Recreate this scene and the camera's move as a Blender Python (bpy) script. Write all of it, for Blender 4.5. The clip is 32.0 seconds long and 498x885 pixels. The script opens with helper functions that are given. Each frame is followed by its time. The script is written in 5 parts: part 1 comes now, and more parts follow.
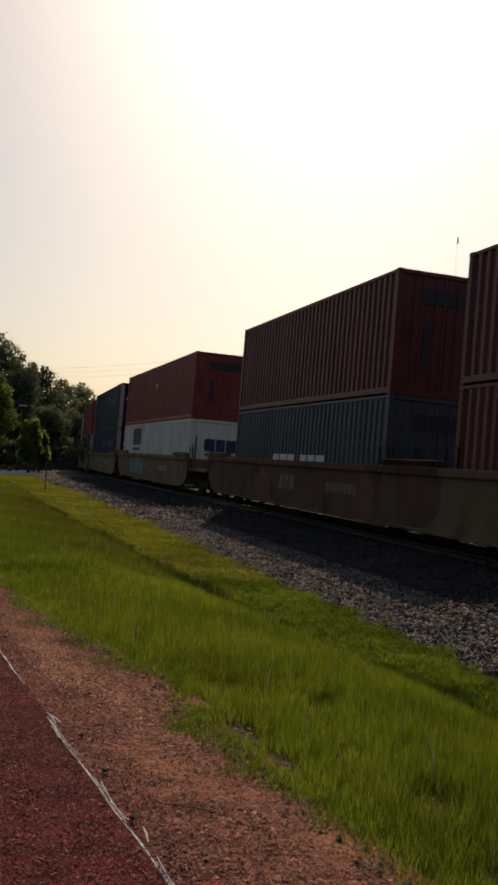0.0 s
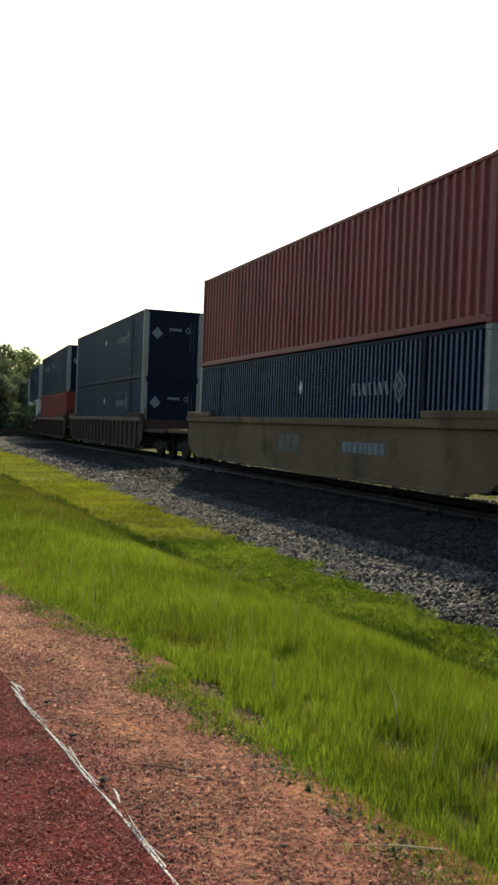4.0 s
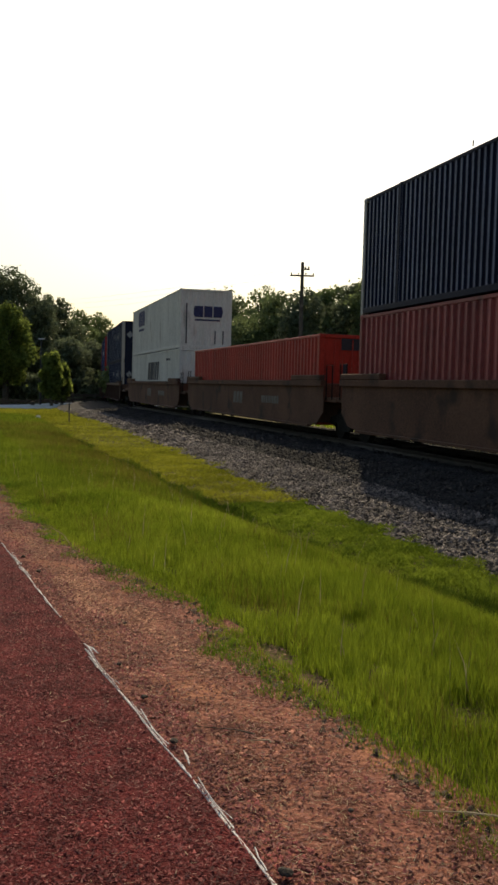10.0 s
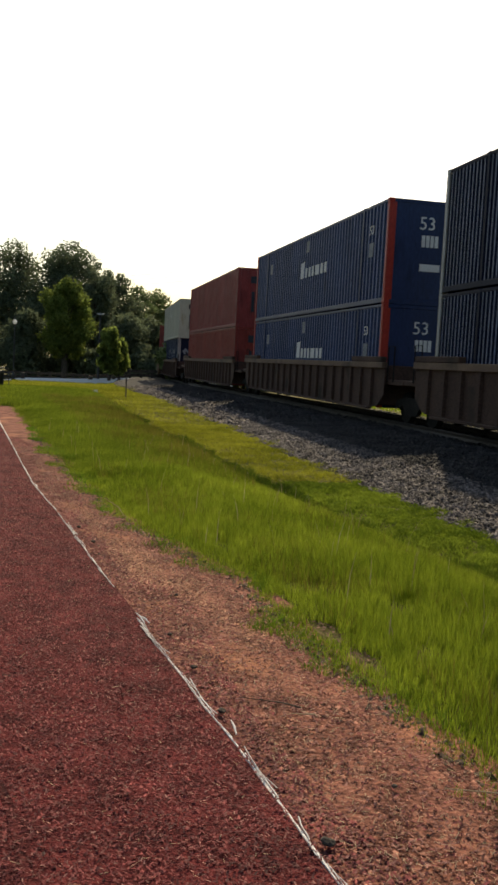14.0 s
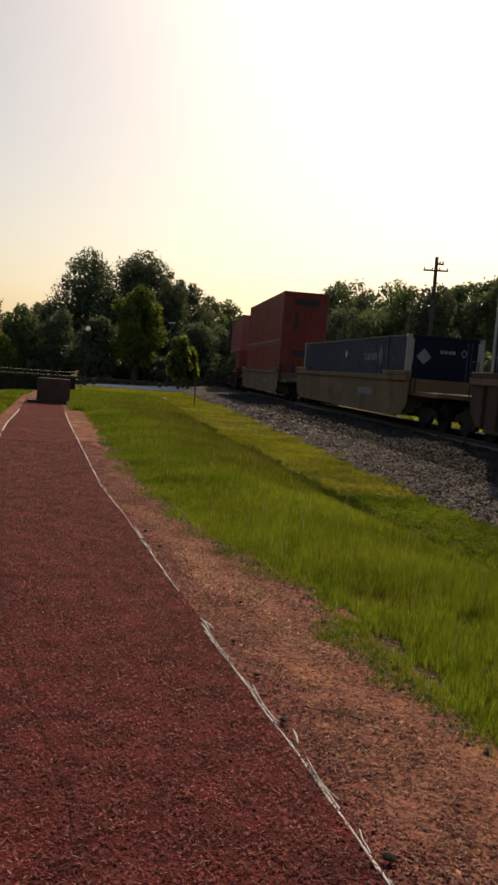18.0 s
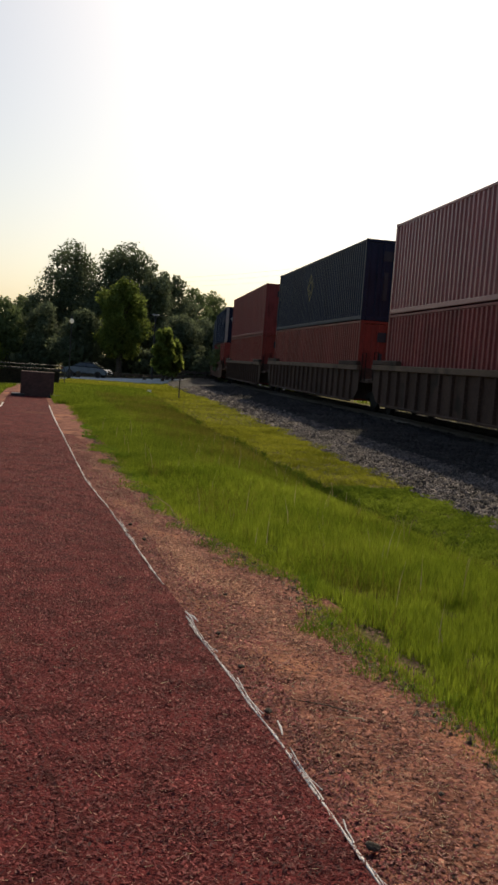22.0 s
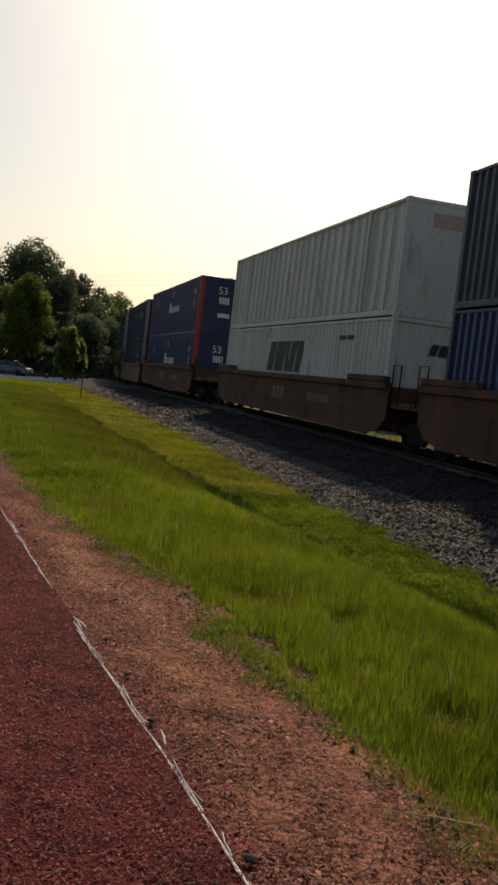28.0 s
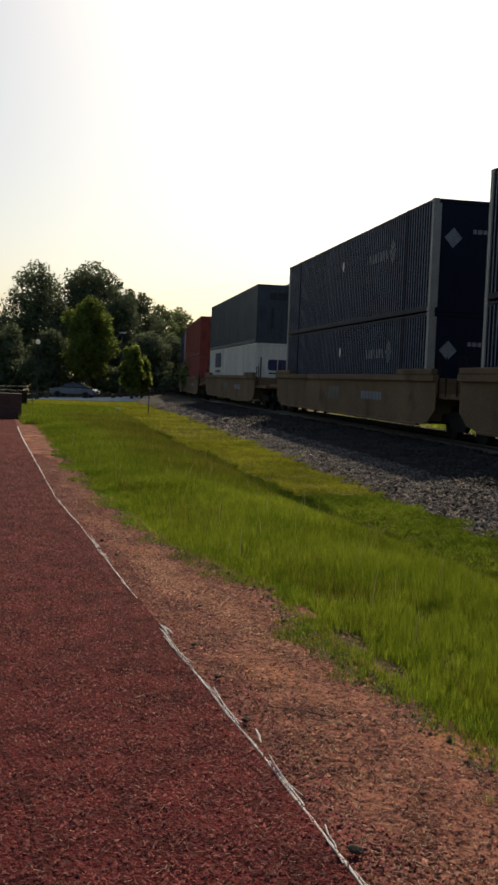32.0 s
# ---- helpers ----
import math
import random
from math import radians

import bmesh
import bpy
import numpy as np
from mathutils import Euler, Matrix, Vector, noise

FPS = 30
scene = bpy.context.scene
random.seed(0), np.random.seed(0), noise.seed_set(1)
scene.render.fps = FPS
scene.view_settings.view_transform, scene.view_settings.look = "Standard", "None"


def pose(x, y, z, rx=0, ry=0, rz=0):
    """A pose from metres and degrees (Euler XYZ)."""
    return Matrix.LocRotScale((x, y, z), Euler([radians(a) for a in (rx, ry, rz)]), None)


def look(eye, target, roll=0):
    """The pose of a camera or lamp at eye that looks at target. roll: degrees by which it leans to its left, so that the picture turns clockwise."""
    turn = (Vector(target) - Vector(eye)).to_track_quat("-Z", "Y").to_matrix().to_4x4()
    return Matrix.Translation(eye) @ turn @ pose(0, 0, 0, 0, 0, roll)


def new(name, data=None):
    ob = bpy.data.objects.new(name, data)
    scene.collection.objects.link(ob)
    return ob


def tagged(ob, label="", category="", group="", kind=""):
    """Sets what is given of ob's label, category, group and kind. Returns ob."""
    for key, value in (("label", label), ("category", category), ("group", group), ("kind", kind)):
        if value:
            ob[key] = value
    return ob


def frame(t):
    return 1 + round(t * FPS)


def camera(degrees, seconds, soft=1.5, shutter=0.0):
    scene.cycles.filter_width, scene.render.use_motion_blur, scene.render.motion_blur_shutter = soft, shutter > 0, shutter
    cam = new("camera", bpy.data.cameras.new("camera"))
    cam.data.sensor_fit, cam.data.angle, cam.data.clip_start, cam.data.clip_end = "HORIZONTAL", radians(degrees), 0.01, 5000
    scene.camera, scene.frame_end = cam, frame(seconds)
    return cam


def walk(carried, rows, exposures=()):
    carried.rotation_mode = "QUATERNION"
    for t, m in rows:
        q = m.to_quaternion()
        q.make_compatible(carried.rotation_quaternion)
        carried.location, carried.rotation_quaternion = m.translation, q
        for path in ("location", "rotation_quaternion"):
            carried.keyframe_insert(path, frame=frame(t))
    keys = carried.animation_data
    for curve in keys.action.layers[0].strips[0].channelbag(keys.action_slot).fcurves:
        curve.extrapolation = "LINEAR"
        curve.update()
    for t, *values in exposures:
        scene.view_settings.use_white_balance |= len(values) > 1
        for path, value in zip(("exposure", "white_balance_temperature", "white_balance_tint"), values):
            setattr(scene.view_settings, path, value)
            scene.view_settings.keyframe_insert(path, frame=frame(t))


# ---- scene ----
cam = camera(30.08, 32.0, soft=2.8, shutter=0.09)


def aim(x, y, z, yaw, pitch, roll):
    """A camera pose: yaw to the left of +y, pitch up, roll as look() has it."""
    turn = Euler((0, 0, radians(yaw))).to_matrix().to_4x4() @ Euler((radians(90 + pitch), 0, 0)).to_matrix().to_4x4()
    return Matrix.Translation((x, y, z)) @ turn @ Euler((0, 0, radians(roll))).to_matrix().to_4x4()


# seconds, x, y, z, yaw, pitch, roll of the hand-held camera, which stays at one spot
PATH = [
    (0, -0.007, -0.020, 1.593, 0.27, 1.46, 4.63),
    (0.5, -0.021, -0.026, 1.611, 1.36, -3.06, 4.90),
    (1, 0.045, 0.071, 1.619, -6.09, -6.34, 4.67),
    (1.5, 0.059, 0.035, 1.606, -8.58, -4.06, 4.86),
    (2, 0.001, -0.031, 1.627, -5.47, -1.51, 8.34),
    (2.5, -0.034, -0.011, 1.602, -2.90, 0.30, 6.93),
    (3, 0.002, 0.025, 1.610, -4.43, -1.78, 3.08),
    (3.5, -0.033, -0.005, 1.604, -2.28, -1.27, 2.10),
    (5.5, 0.014, 0.004, 1.601, -6.67, -0.73, 2.64),
    (6, -0.005, -0.006, 1.600, -5.07, -3.44, 2.92),
    (6.5, -0.031, -0.007, 1.632, 2.40, -4.94, 4.07),
    (7, -0.040, 0.043, 1.618, 5.11, -4.58, 4.23),
    (7.5, -0.030, 0.053, 1.598, 4.02, -1.68, 1.81),
    (8, -0.009, -0.030, 1.629, 2.06, -2.03, 1.74),
    (8.5, -0.015, -0.014, 1.612, 3.09, -2.22, 1.35),
    (9, -0.006, -0.022, 1.623, 1.44, -3.13, 1.51),
    (9.5, 0.013, -0.010, 1.617, 1.68, -3.72, 1.73),
    (10, 0.003, 0.010, 1.622, 1.41, -3.46, 1.53),
    (10.5, 0.019, 0.017, 1.619, -0.15, -3.75, 0.76),
    (11, 0.024, 0.014, 1.615, 2.08, -5.14, 0.68),
    (11.5, 0.004, 0.015, 1.604, 1.96, -7.09, 1.14),
    (12, 0.007, 0.046, 1.592, 0.30, -6.24, 0.93),
    (12.5, 0.007, -0.006, 1.608, -1.94, -3.20, 2.86),
    (13, 0.012, 0.030, 1.596, 0.86, -4.32, 0.56),
    (13.5, 0.008, 0.001, 1.608, 3.20, -4.10, 2.12),
    (14, 0.000, -0.026, 1.610, 4.71, -4.85, 3.00),
    (14.5, 0.006, -0.009, 1.586, 5.99, -8.90, 0.92),
    (16.5, -0.017, -0.054, 1.626, 7.27, -0.05, 5.37),
    (17, -0.002, 0.016, 1.586, 8.53, -4.01, 3.56),
    (17.5, -0.020, -0.027, 1.584, 8.03, -6.51, 4.76),
    (18, -0.023, -0.033, 1.590, 8.82, -4.41, 4.57),
    (18.5, 0.009, -0.027, 1.574, 7.98, -3.50, 0.45),
    (19, -0.004, 0.018, 1.568, 1.63, -6.51, 3.14),
    (19.5, -0.015, 0.032, 1.571, 3.75, -4.69, 3.44),
    (20, -0.029, -0.026, 1.608, 4.67, -4.76, 6.11),
    (20.5, 0.004, -0.020, 1.607, 4.83, -4.41, 4.18),
    (21, -0.036, 0.009, 1.585, 6.23, -4.48, 3.66),
    (21.5, -0.037, -0.009, 1.589, 8.60, -4.07, 3.88),
    (22, -0.010, -0.032, 1.597, 7.88, -4.85, 4.21),
    (22.5, -0.015, 0.000, 1.587, 10.10, -5.07, 2.91),
    (23, -0.013, -0.022, 1.586, 13.44, -6.05, 2.99),
    (23.5, -0.021, -0.008, 1.597, 13.83, -5.54, 3.28),
    (24, -0.024, 0.045, 1.607, 13.18, -4.08, 0.37),
    (24.5, -0.006, -0.007, 1.581, 9.02, -7.79, 2.42),
    (25, 0.019, -0.019, 1.592, 12.13, -8.49, 4.63),
    (25.4, 0.049, -0.007, 1.597, 6.43, -10.03, 6.79),
    (27.5, 0.047, 0.048, 1.629, 4.33, -3.75, 4.96),
    (28, 0.027, 0.023, 1.600, 1.93, -4.01, 6.57),
    (28.5, 0.027, 0.048, 1.616, -1.67, -2.42, 2.57),
    (29, 0.008, 0.018, 1.605, -1.04, -2.76, 3.57),
    (29.5, 0.028, -0.008, 1.596, 0.71, -3.29, 3.24),
    (30, 0.033, 0.004, 1.590, 1.68, -0.99, 2.87),
    (30.5, 0.016, 0.000, 1.590, 7.93, -2.55, 2.44),
    (31, 0.022, 0.004, 1.570, 8.20, -3.30, 0.18),
    (31.5, -0.023, 0.003, 1.573, 6.98, -3.66, 3.75),
    (32, 0.010, -0.004, 1.558, 6.18, -3.88, 2.11),
]
EXPOSURE = [(0.0, -1.01, 8300, 13), (0.6, -0.71, 7700, 13), (1.2, -0.36, 7500, 9), (2.0, 0.39, 7200, -2), (3.0, 0.26, 7250, -8), (6.0, 0.19, 7680, 0), (7.0, 0.14, 7780, 3), (8.0, -0.36, 7980, 6), (9.0, -0.41, 7980, 6), (11.0, -0.36, 7980, 6), (12.0, -0.21, 7880, 6), (12.6, -0.11, 7780, 3), (14.5, -0.16, 7980, 6), (16.5, -0.71, 7950, 8), (17.0, -0.69, 8050, 9), (18.0, -0.63, 8850, 14), (19.0, -0.61, 9000, 17), (20.0, -0.56, 7620, 8), (23.0, -0.44, 7720, 9), (24.0, -0.41, 7720, 8), (25.0, -0.48, 7620, 9), (25.5, -0.56, 7520, 8), (27.5, -0.76, 8500, 10), (28.5, -0.68, 8100, 9), (29.0, -0.68, 8120, 12), (30.0, -0.24, 7620, 6), (31.0, -0.46, 7620, 9), (32.0, -0.56, 7820, 7)]
walk(cam, [(t, aim(*p)) for t, *p in PATH], EXPOSURE)

# ---- light: a hazy afternoon, the sun ahead of the camera, above the picture ----
SUN = Vector((0.10, 1.345, 1.0)).normalized()
world = bpy.data.worlds.new("sky")
world.use_nodes = True
scene.world = world
wn = world.node_tree.nodes
sky = wn.new("ShaderNodeTexSky")
sky.sky_type, sky.sun_disc = "NISHITA", False
sky.sun_elevation = math.asin(SUN.z)
sky.sun_rotation = math.atan2(SUN.x, SUN.y)
sky.air_density, sky.dust_density, sky.ozone_density = 1.0, 2.4, 3.4
wn["Background"].inputs[1].default_value = 0.15
world.node_tree.links.new(sky.outputs[0], wn["Background"].inputs[0])
sun = new("sun", bpy.data.lights.new("sun", "SUN"))
sun.data.energy, sun.data.angle, sun.data.color = 4.2, radians(0.8), (1.0, 0.89, 0.72)
sun.matrix_world = look(SUN * 50, (0, 0, 0))


# ---- materials ----
def material(name, dark, light, scale=3.0, fine=60.0, rough=0.7, metal=0.0, bump=0.15, gloss=0.5, stretch=(1, 1, 1), stain=None, stain_scale=0.8, stain_at=0.62, per=0.0, spread=0.25):
    """A surface whose colour wanders between dark and light at two scales, with fine relief; stain: a third colour in blotches."""
    m = bpy.data.materials.new(name)
    m.use_nodes = True
    nt = m.node_tree
    n, l = nt.nodes, nt.links
    b = n["Principled BSDF"]
    b.inputs["Roughness"].default_value, b.inputs["Metallic"].default_value = rough, metal
    b.inputs["Specular IOR Level"].default_value = gloss
    co, mp = n.new("ShaderNodeTexCoord"), n.new("ShaderNodeMapping")
    mp.inputs["Scale"].default_value = stretch
    l.new(co.outputs["Object"], mp.inputs[0])

    def noise_at(s, detail=6.0):
        t = n.new("ShaderNodeTexNoise")
        t.inputs["Scale"].default_value, t.inputs["Detail"].default_value = s, detail
        l.new(mp.outputs[0], t.inputs["Vector"])
        return t

    coarse, small = noise_at(scale), noise_at(fine, 4.0)
    both = n.new("ShaderNodeMath")
    both.operation = "ADD"
    l.new(coarse.outputs[0], both.inputs[0])
    l.new(small.outputs[0], both.inputs[1])
    half = n.new("ShaderNodeMapRange")
    half.inputs[1].default_value, half.inputs[2].default_value = 1 - spread, 1 + spread
    l.new(both.outputs[0], half.inputs[0])
    mix = n.new("ShaderNodeMix")
    mix.data_type = "RGBA"
    mix.inputs["A"].default_value, mix.inputs["B"].default_value = (*dark, 1), (*light, 1)
    l.new(half.outputs[0], mix.inputs["Factor"])
    out = mix.outputs["Result"]
    if per:
        info, hue = n.new("ShaderNodeNewGeometry"), n.new("ShaderNodeHueSaturation")
        rng = n.new("ShaderNodeMapRange")
        rng.inputs[3].default_value, rng.inputs[4].default_value = 1 - per, 1 + per
        l.new(info.outputs["Random Per Island"], rng.inputs[0])
        l.new(rng.outputs[0], hue.inputs["Value"])
        l.new(out, hue.inputs["Color"])
        out = hue.outputs[0]
    if stain:
        st, ramp, sm = noise_at(stain_scale, 8.0), n.new("ShaderNodeMapRange"), n.new("ShaderNodeMix")
        sm.data_type = "RGBA"
        ramp.inputs[1].default_value, ramp.inputs[2].default_value = stain_at, stain_at + 0.14
        l.new(st.outputs[0], ramp.inputs[0])
        l.new(ramp.outputs[0], sm.inputs["Factor"])
        l.new(out, sm.inputs["A"])
        sm.inputs["B"].default_value = (*stain, 1)
        out = sm.outputs["Result"]
    l.new(out, b.inputs["Base Color"])
    if bump:
        bp = n.new("ShaderNodeBump")
        bp.inputs["Strength"].default_value, bp.inputs["Distance"].default_value = bump, 0.02
        l.new(small.outputs[0], bp.inputs["Height"])
        l.new(bp.outputs[0], b.inputs["Normal"])
    return m


def leaf_material(name, dark, light, through_light=0.35, per=0.25):
    """Foliage: colour differs from leaf to leaf, and light passes through."""
    m = material(name, dark, light, 0.6, 9.0, 0.75, bump=0.0, gloss=0.1, per=per)
    n, l = m.node_tree.nodes, m.node_tree.links
    b, tr, ad = n["Principled BSDF"], n.new("ShaderNodeBsdfTranslucent"), n.new("ShaderNodeMixShader")
    ad.inputs[0].default_value = through_light
    l.new(b.inputs["Base Color"].links[0].from_socket, tr.inputs[0])
    l.new(b.outputs[0], ad.inputs[1])
    l.new(tr.outputs[0], ad.inputs[2])
    l.new(ad.outputs[0], n["Material Output"].inputs[0])
    return m


CINDER = material("red_cinder", (0.054, 0.0100, 0.0112), (0.178, 0.033, 0.034), 5.0, 75, 0.95, spread=0.20, bump=1.0, gloss=0.1, stain=(0.15, 0.044, 0.034), stain_scale=0.8, stain_at=0.60)
DIRT = material("red_clay", (0.105, 0.040, 0.029), (0.350, 0.142, 0.100), 4.5, 30, spread=0.17, rough=0.95, bump=1.0, gloss=0.1, stain=(0.46, 0.195, 0.115), stain_scale=1.4, stain_at=0.56)
SOIL = material("grassy_soil", (0.05, 0.048, 0.016), (0.155, 0.135, 0.038), 0.35, 14, 0.95, bump=0.6, gloss=0.1, stain=(0.13, 0.085, 0.045), stain_scale=0.12, stain_at=0.56)
# Bed coloured dark to stand for the shade in gaps between stones.
BALLAST = material("ballast_bed", (0.018, 0.017, 0.017), (0.048, 0.043, 0.042), 2.0, 30, 0.95, bump=1.0, gloss=0.2)
STONE = material("ballast_stone", (0.026, 0.022, 0.022), (0.205, 0.175, 0.168), 2.0, 30, 0.85, bump=0.3, gloss=0.35, per=0.6)
# Stones by the rails: the train's shadow put into a darker, flatter colour.
SHADOW_STONE = material("shadow_ballast_stone", (0.022, 0.021, 0.022), (0.062, 0.058, 0.058), 1.2, 20, 0.9, bump=0.15, gloss=0.2, per=0.12)
GRASS = leaf_material("grass_blades", (0.108, 0.162, 0.014), (0.315, 0.385, 0.044), 0.5, 0.42)
CLOVER = leaf_material("clover_leaves", (0.055, 0.125, 0.012), (0.175, 0.30, 0.036), 0.5)
LEAF_GRASS = leaf_material("weed_leaves", (0.085, 0.135, 0.014), (0.26, 0.33, 0.042), 0.5)
RANK = leaf_material("rank_verge_grass", (0.080, 0.122, 0.012), (0.235, 0.295, 0.034), 0.5, 0.42)
YELLOWED = leaf_material("yellowed_weeds", (0.135, 0.150, 0.016), (0.385, 0.385, 0.048), 0.5, 0.3)
BROWNED = leaf_material("seeding_grass", (0.10, 0.092, 0.016), (0.24, 0.215, 0.042), 0.4)
# Ditch grass coloured darker to carry the shade on the bank.
DITCH_SHADE = leaf_material("shaded_ditch_grass", (0.030, 0.058, 0.008), (0.095, 0.145, 0.018), 0.45)
DRY = leaf_material("dry_straw", (0.30, 0.20, 0.11), (0.62, 0.50, 0.34), 0.1)
CHIP = material("red_chips", (0.082, 0.0155, 0.017), (0.27, 0.056, 0.056), 3, 30, 0.9, bump=0.2, per=0.5)
PALE_CHIP = material("pale_chips", (0.18, 0.060, 0.052), (0.42, 0.20, 0.16), 3, 30, 0.9, bump=0.2, per=0.4)
SAND = material("pale_sandy_clay", (0.30, 0.125, 0.075), (0.52, 0.26, 0.165), 3, 30, 0.95, bump=0.3, per=0.35)
CLOD = material("clay_crumb", (0.155, 0.058, 0.041), (0.43, 0.185, 0.128), 3, 30, 0.95, bump=0.3, per=0.55)
LINE = material("white_line", (0.66, 0.62, 0.60), (0.88, 0.86, 0.84), 9, 60, 0.8, bump=0.3, stain=(0.42, 0.27, 0.22), stain_scale=9, stain_at=0.62)
ROAD = material("pale_concrete", (0.74, 0.73, 0.70), (0.84, 0.83, 0.80), 0.4, 12, 0.9, bump=0.05, gloss=0.1)
STEEL = material("dark_steel", (0.007, 0.006, 0.0055), (0.022, 0.019, 0.016), 4, 40, 0.8, bump=0.2, gloss=0.15)
RAIL = material("rail_steel", (0.016, 0.012, 0.010), (0.040, 0.030, 0.025), 4, 60, 0.6, 0.2, bump=0.1)
SLEEPER = material("creosoted_wood", (0.025, 0.02, 0.016), (0.09, 0.07, 0.055), 3, 40, 0.95, bump=0.5)
TAN = material("tan_paint", (0.125, 0.074, 0.042), (0.21, 0.132, 0.076), 0.5, 22, 0.75, bump=0.1, gloss=0.2, stain=(0.10, 0.062, 0.035), stain_scale=0.9, stain_at=0.56)
BROWN = material("brown_paint", (0.052, 0.028, 0.022), (0.105, 0.060, 0.044), 0.6, 24, 0.8, bump=0.15, gloss=0.2, stain=(0.04, 0.027, 0.02), stain_scale=1.1, stain_at=0.55)
RUST = material("rust_brown_paint", (0.080, 0.038, 0.025), (0.160, 0.078, 0.048), 0.6, 24, 0.8, bump=0.15, gloss=0.2, stain=(0.055, 0.032, 0.023), stain_scale=1.1, stain_at=0.55)
CHORD = material("worn_brown_paint", (0.105, 0.062, 0.040), (0.20, 0.120, 0.078), 0.6, 24, 0.7, bump=0.15, gloss=0.3, stain=(0.07, 0.042, 0.03), stain_scale=1.1, stain_at=0.55)
BARK = material("bark", (0.03, 0.024, 0.018), (0.10, 0.08, 0.06), 5, 50, 0.95, bump=0.8)
LEAF_DARK = leaf_material("dark_leaves", (0.092, 0.120, 0.076), (0.19, 0.23, 0.135), 0.5)
LEAF_MID = leaf_material("green_leaves", (0.105, 0.145, 0.070), (0.23, 0.29, 0.125), 0.5)
LEAF_BRIGHT = leaf_material("light_leaves", (0.11, 0.155, 0.040), (0.25, 0.31, 0.075), 0.58)
MILK = leaf_material("milk_glass", (0.85, 0.85, 0.83), (0.92, 0.92, 0.90), 0.7)
POLE = material("weathered_pole", (0.045, 0.036, 0.03), (0.12, 0.10, 0.085), 4, 40, 0.95, bump=0.5)


def paint(name, c, spread=0.25, stain=None, rough=0.45, gloss=0.26):
    """Container paint, sun-bleached and streaked downwards."""
    return material(name, [v * (1 - spread) for v in c], [min(1, v * (1 + spread)) for v in c], 0.9, 18, rough, bump=0.06, gloss=gloss, stretch=(1, 1, 0.35), stain=stain or [v * 0.55 for v in c], stain_scale=1.4, stain_at=0.6)


PAINT = {
    "navy": paint("navy_paint", (0.0055, 0.009, 0.026), rough=0.55, gloss=0.12),
    "blue": paint("blue_paint", (0.013, 0.029, 0.090), rough=0.42),
    "red": paint("red_paint", (0.24, 0.040, 0.038)),
    "orange": paint("orange_paint", (0.225, 0.035, 0.028)),
    "scarlet": paint("scarlet_paint", (0.38, 0.034, 0.022)),
    "maroon": paint("maroon_paint", (0.120, 0.028, 0.026)),
    "white": paint("white_paint", (0.62, 0.605, 0.565), 0.14, (0.40, 0.36, 0.32), rough=0.5),
    "grey": paint("grey_paint", (0.47, 0.45, 0.37), 0.15, (0.36, 0.31, 0.20), rough=0.5),
    # red paint with the sky's pinkish glare mixed into its colour
    "rose": paint("glare_red_paint", (0.34, 0.085, 0.088), 0.15, (0.25, 0.07, 0.07), 0.35, 0.5),
    "ink": paint("ink_blue_paint", (0.009, 0.017, 0.044), rough=0.5, gloss=0.2),
    "slate": paint("slate_paint", (0.050, 0.066, 0.088)),
}
# Paler paint for rib crests: the sky's sheen put into their colour.
CREST_SHEEN = {k: paint(k + "_crest", [min(0.7, v * (1.8 if k in ("navy", "blue") else 1.25) + a) for v, a in zip(c, (0.070, 0.088, 0.130) if k == "navy" else (0.025, 0.032, 0.060) if k == "blue" else (0.014, 0.009, 0.009))], 0.3, rough=0.5, gloss=0.35) for k, c in (("navy", (0.009, 0.014, 0.037)), ("red", (0.24, 0.040, 0.038)), ("orange", (0.25, 0.036, 0.023)), ("scarlet", (0.38, 0.034, 0.022)), ("maroon", (0.12, 0.028, 0.026)), ("blue", (0.013, 0.029, 0.090)))}
# Dark lines between wide white panels: rib shading put into the paint.
GROOVE_SHADE = paint("shaded_white_groove", (0.17, 0.16, 0.14))
BARE = material("bare_aluminium", (0.21, 0.205, 0.20), (0.36, 0.355, 0.345), 2, 30, 0.55, 0.3, bump=0.1, stain=(0.30, 0.20, 0.10), stain_scale=2, stain_at=0.62)
MARK_WHITE = material("white_marking", (0.55, 0.55, 0.55), (0.75, 0.75, 0.75), 3, 30, 0.7, bump=0)
MARK_FADED = material("faded_marking", (0.12, 0.14, 0.17), (0.24, 0.26, 0.29), 3, 30, 0.7, bump=0)
MARK_STRAW = material("straw_marking", (0.10, 0.085, 0.035), (0.20, 0.17, 0.07), 3, 30, 0.8, bump=0)
MARK_DIM = material("worn_marking", (0.085, 0.070, 0.058), (0.20, 0.175, 0.15), 3, 30, 0.8, bump=0)
MARK_DARK = material("dark_marking", (0.012, 0.014, 0.022), (0.03, 0.035, 0.05), 3, 30, 0.7, bump=0)
MARK_BLUE = material("blue_marking", (0.012, 0.014, 0.06), (0.03, 0.035, 0.12), 3, 30, 0.7, bump=0)
MARK_PINK = material("faded_diamond", (0.50, 0.28, 0.24), (0.65, 0.42, 0.38), 3, 30, 0.7, bump=0)
MARK_TEAL = material("teal_graffiti", (0.02, 0.16, 0.20), (0.06, 0.30, 0.34), 1.5, 8, 0.7, bump=0, stain=(0.30, 0.30, 0.12), stain_scale=1.2, stain_at=0.6)
BOARD = material("brown_board", (0.060, 0.028, 0.025), (0.115, 0.056, 0.050), 1.2, 14, 0.85, bump=0.15)
GALV = material("galvanised", (0.35, 0.35, 0.35), (0.55, 0.55, 0.55), 3, 30, 0.5, 0.4, bump=0.05)
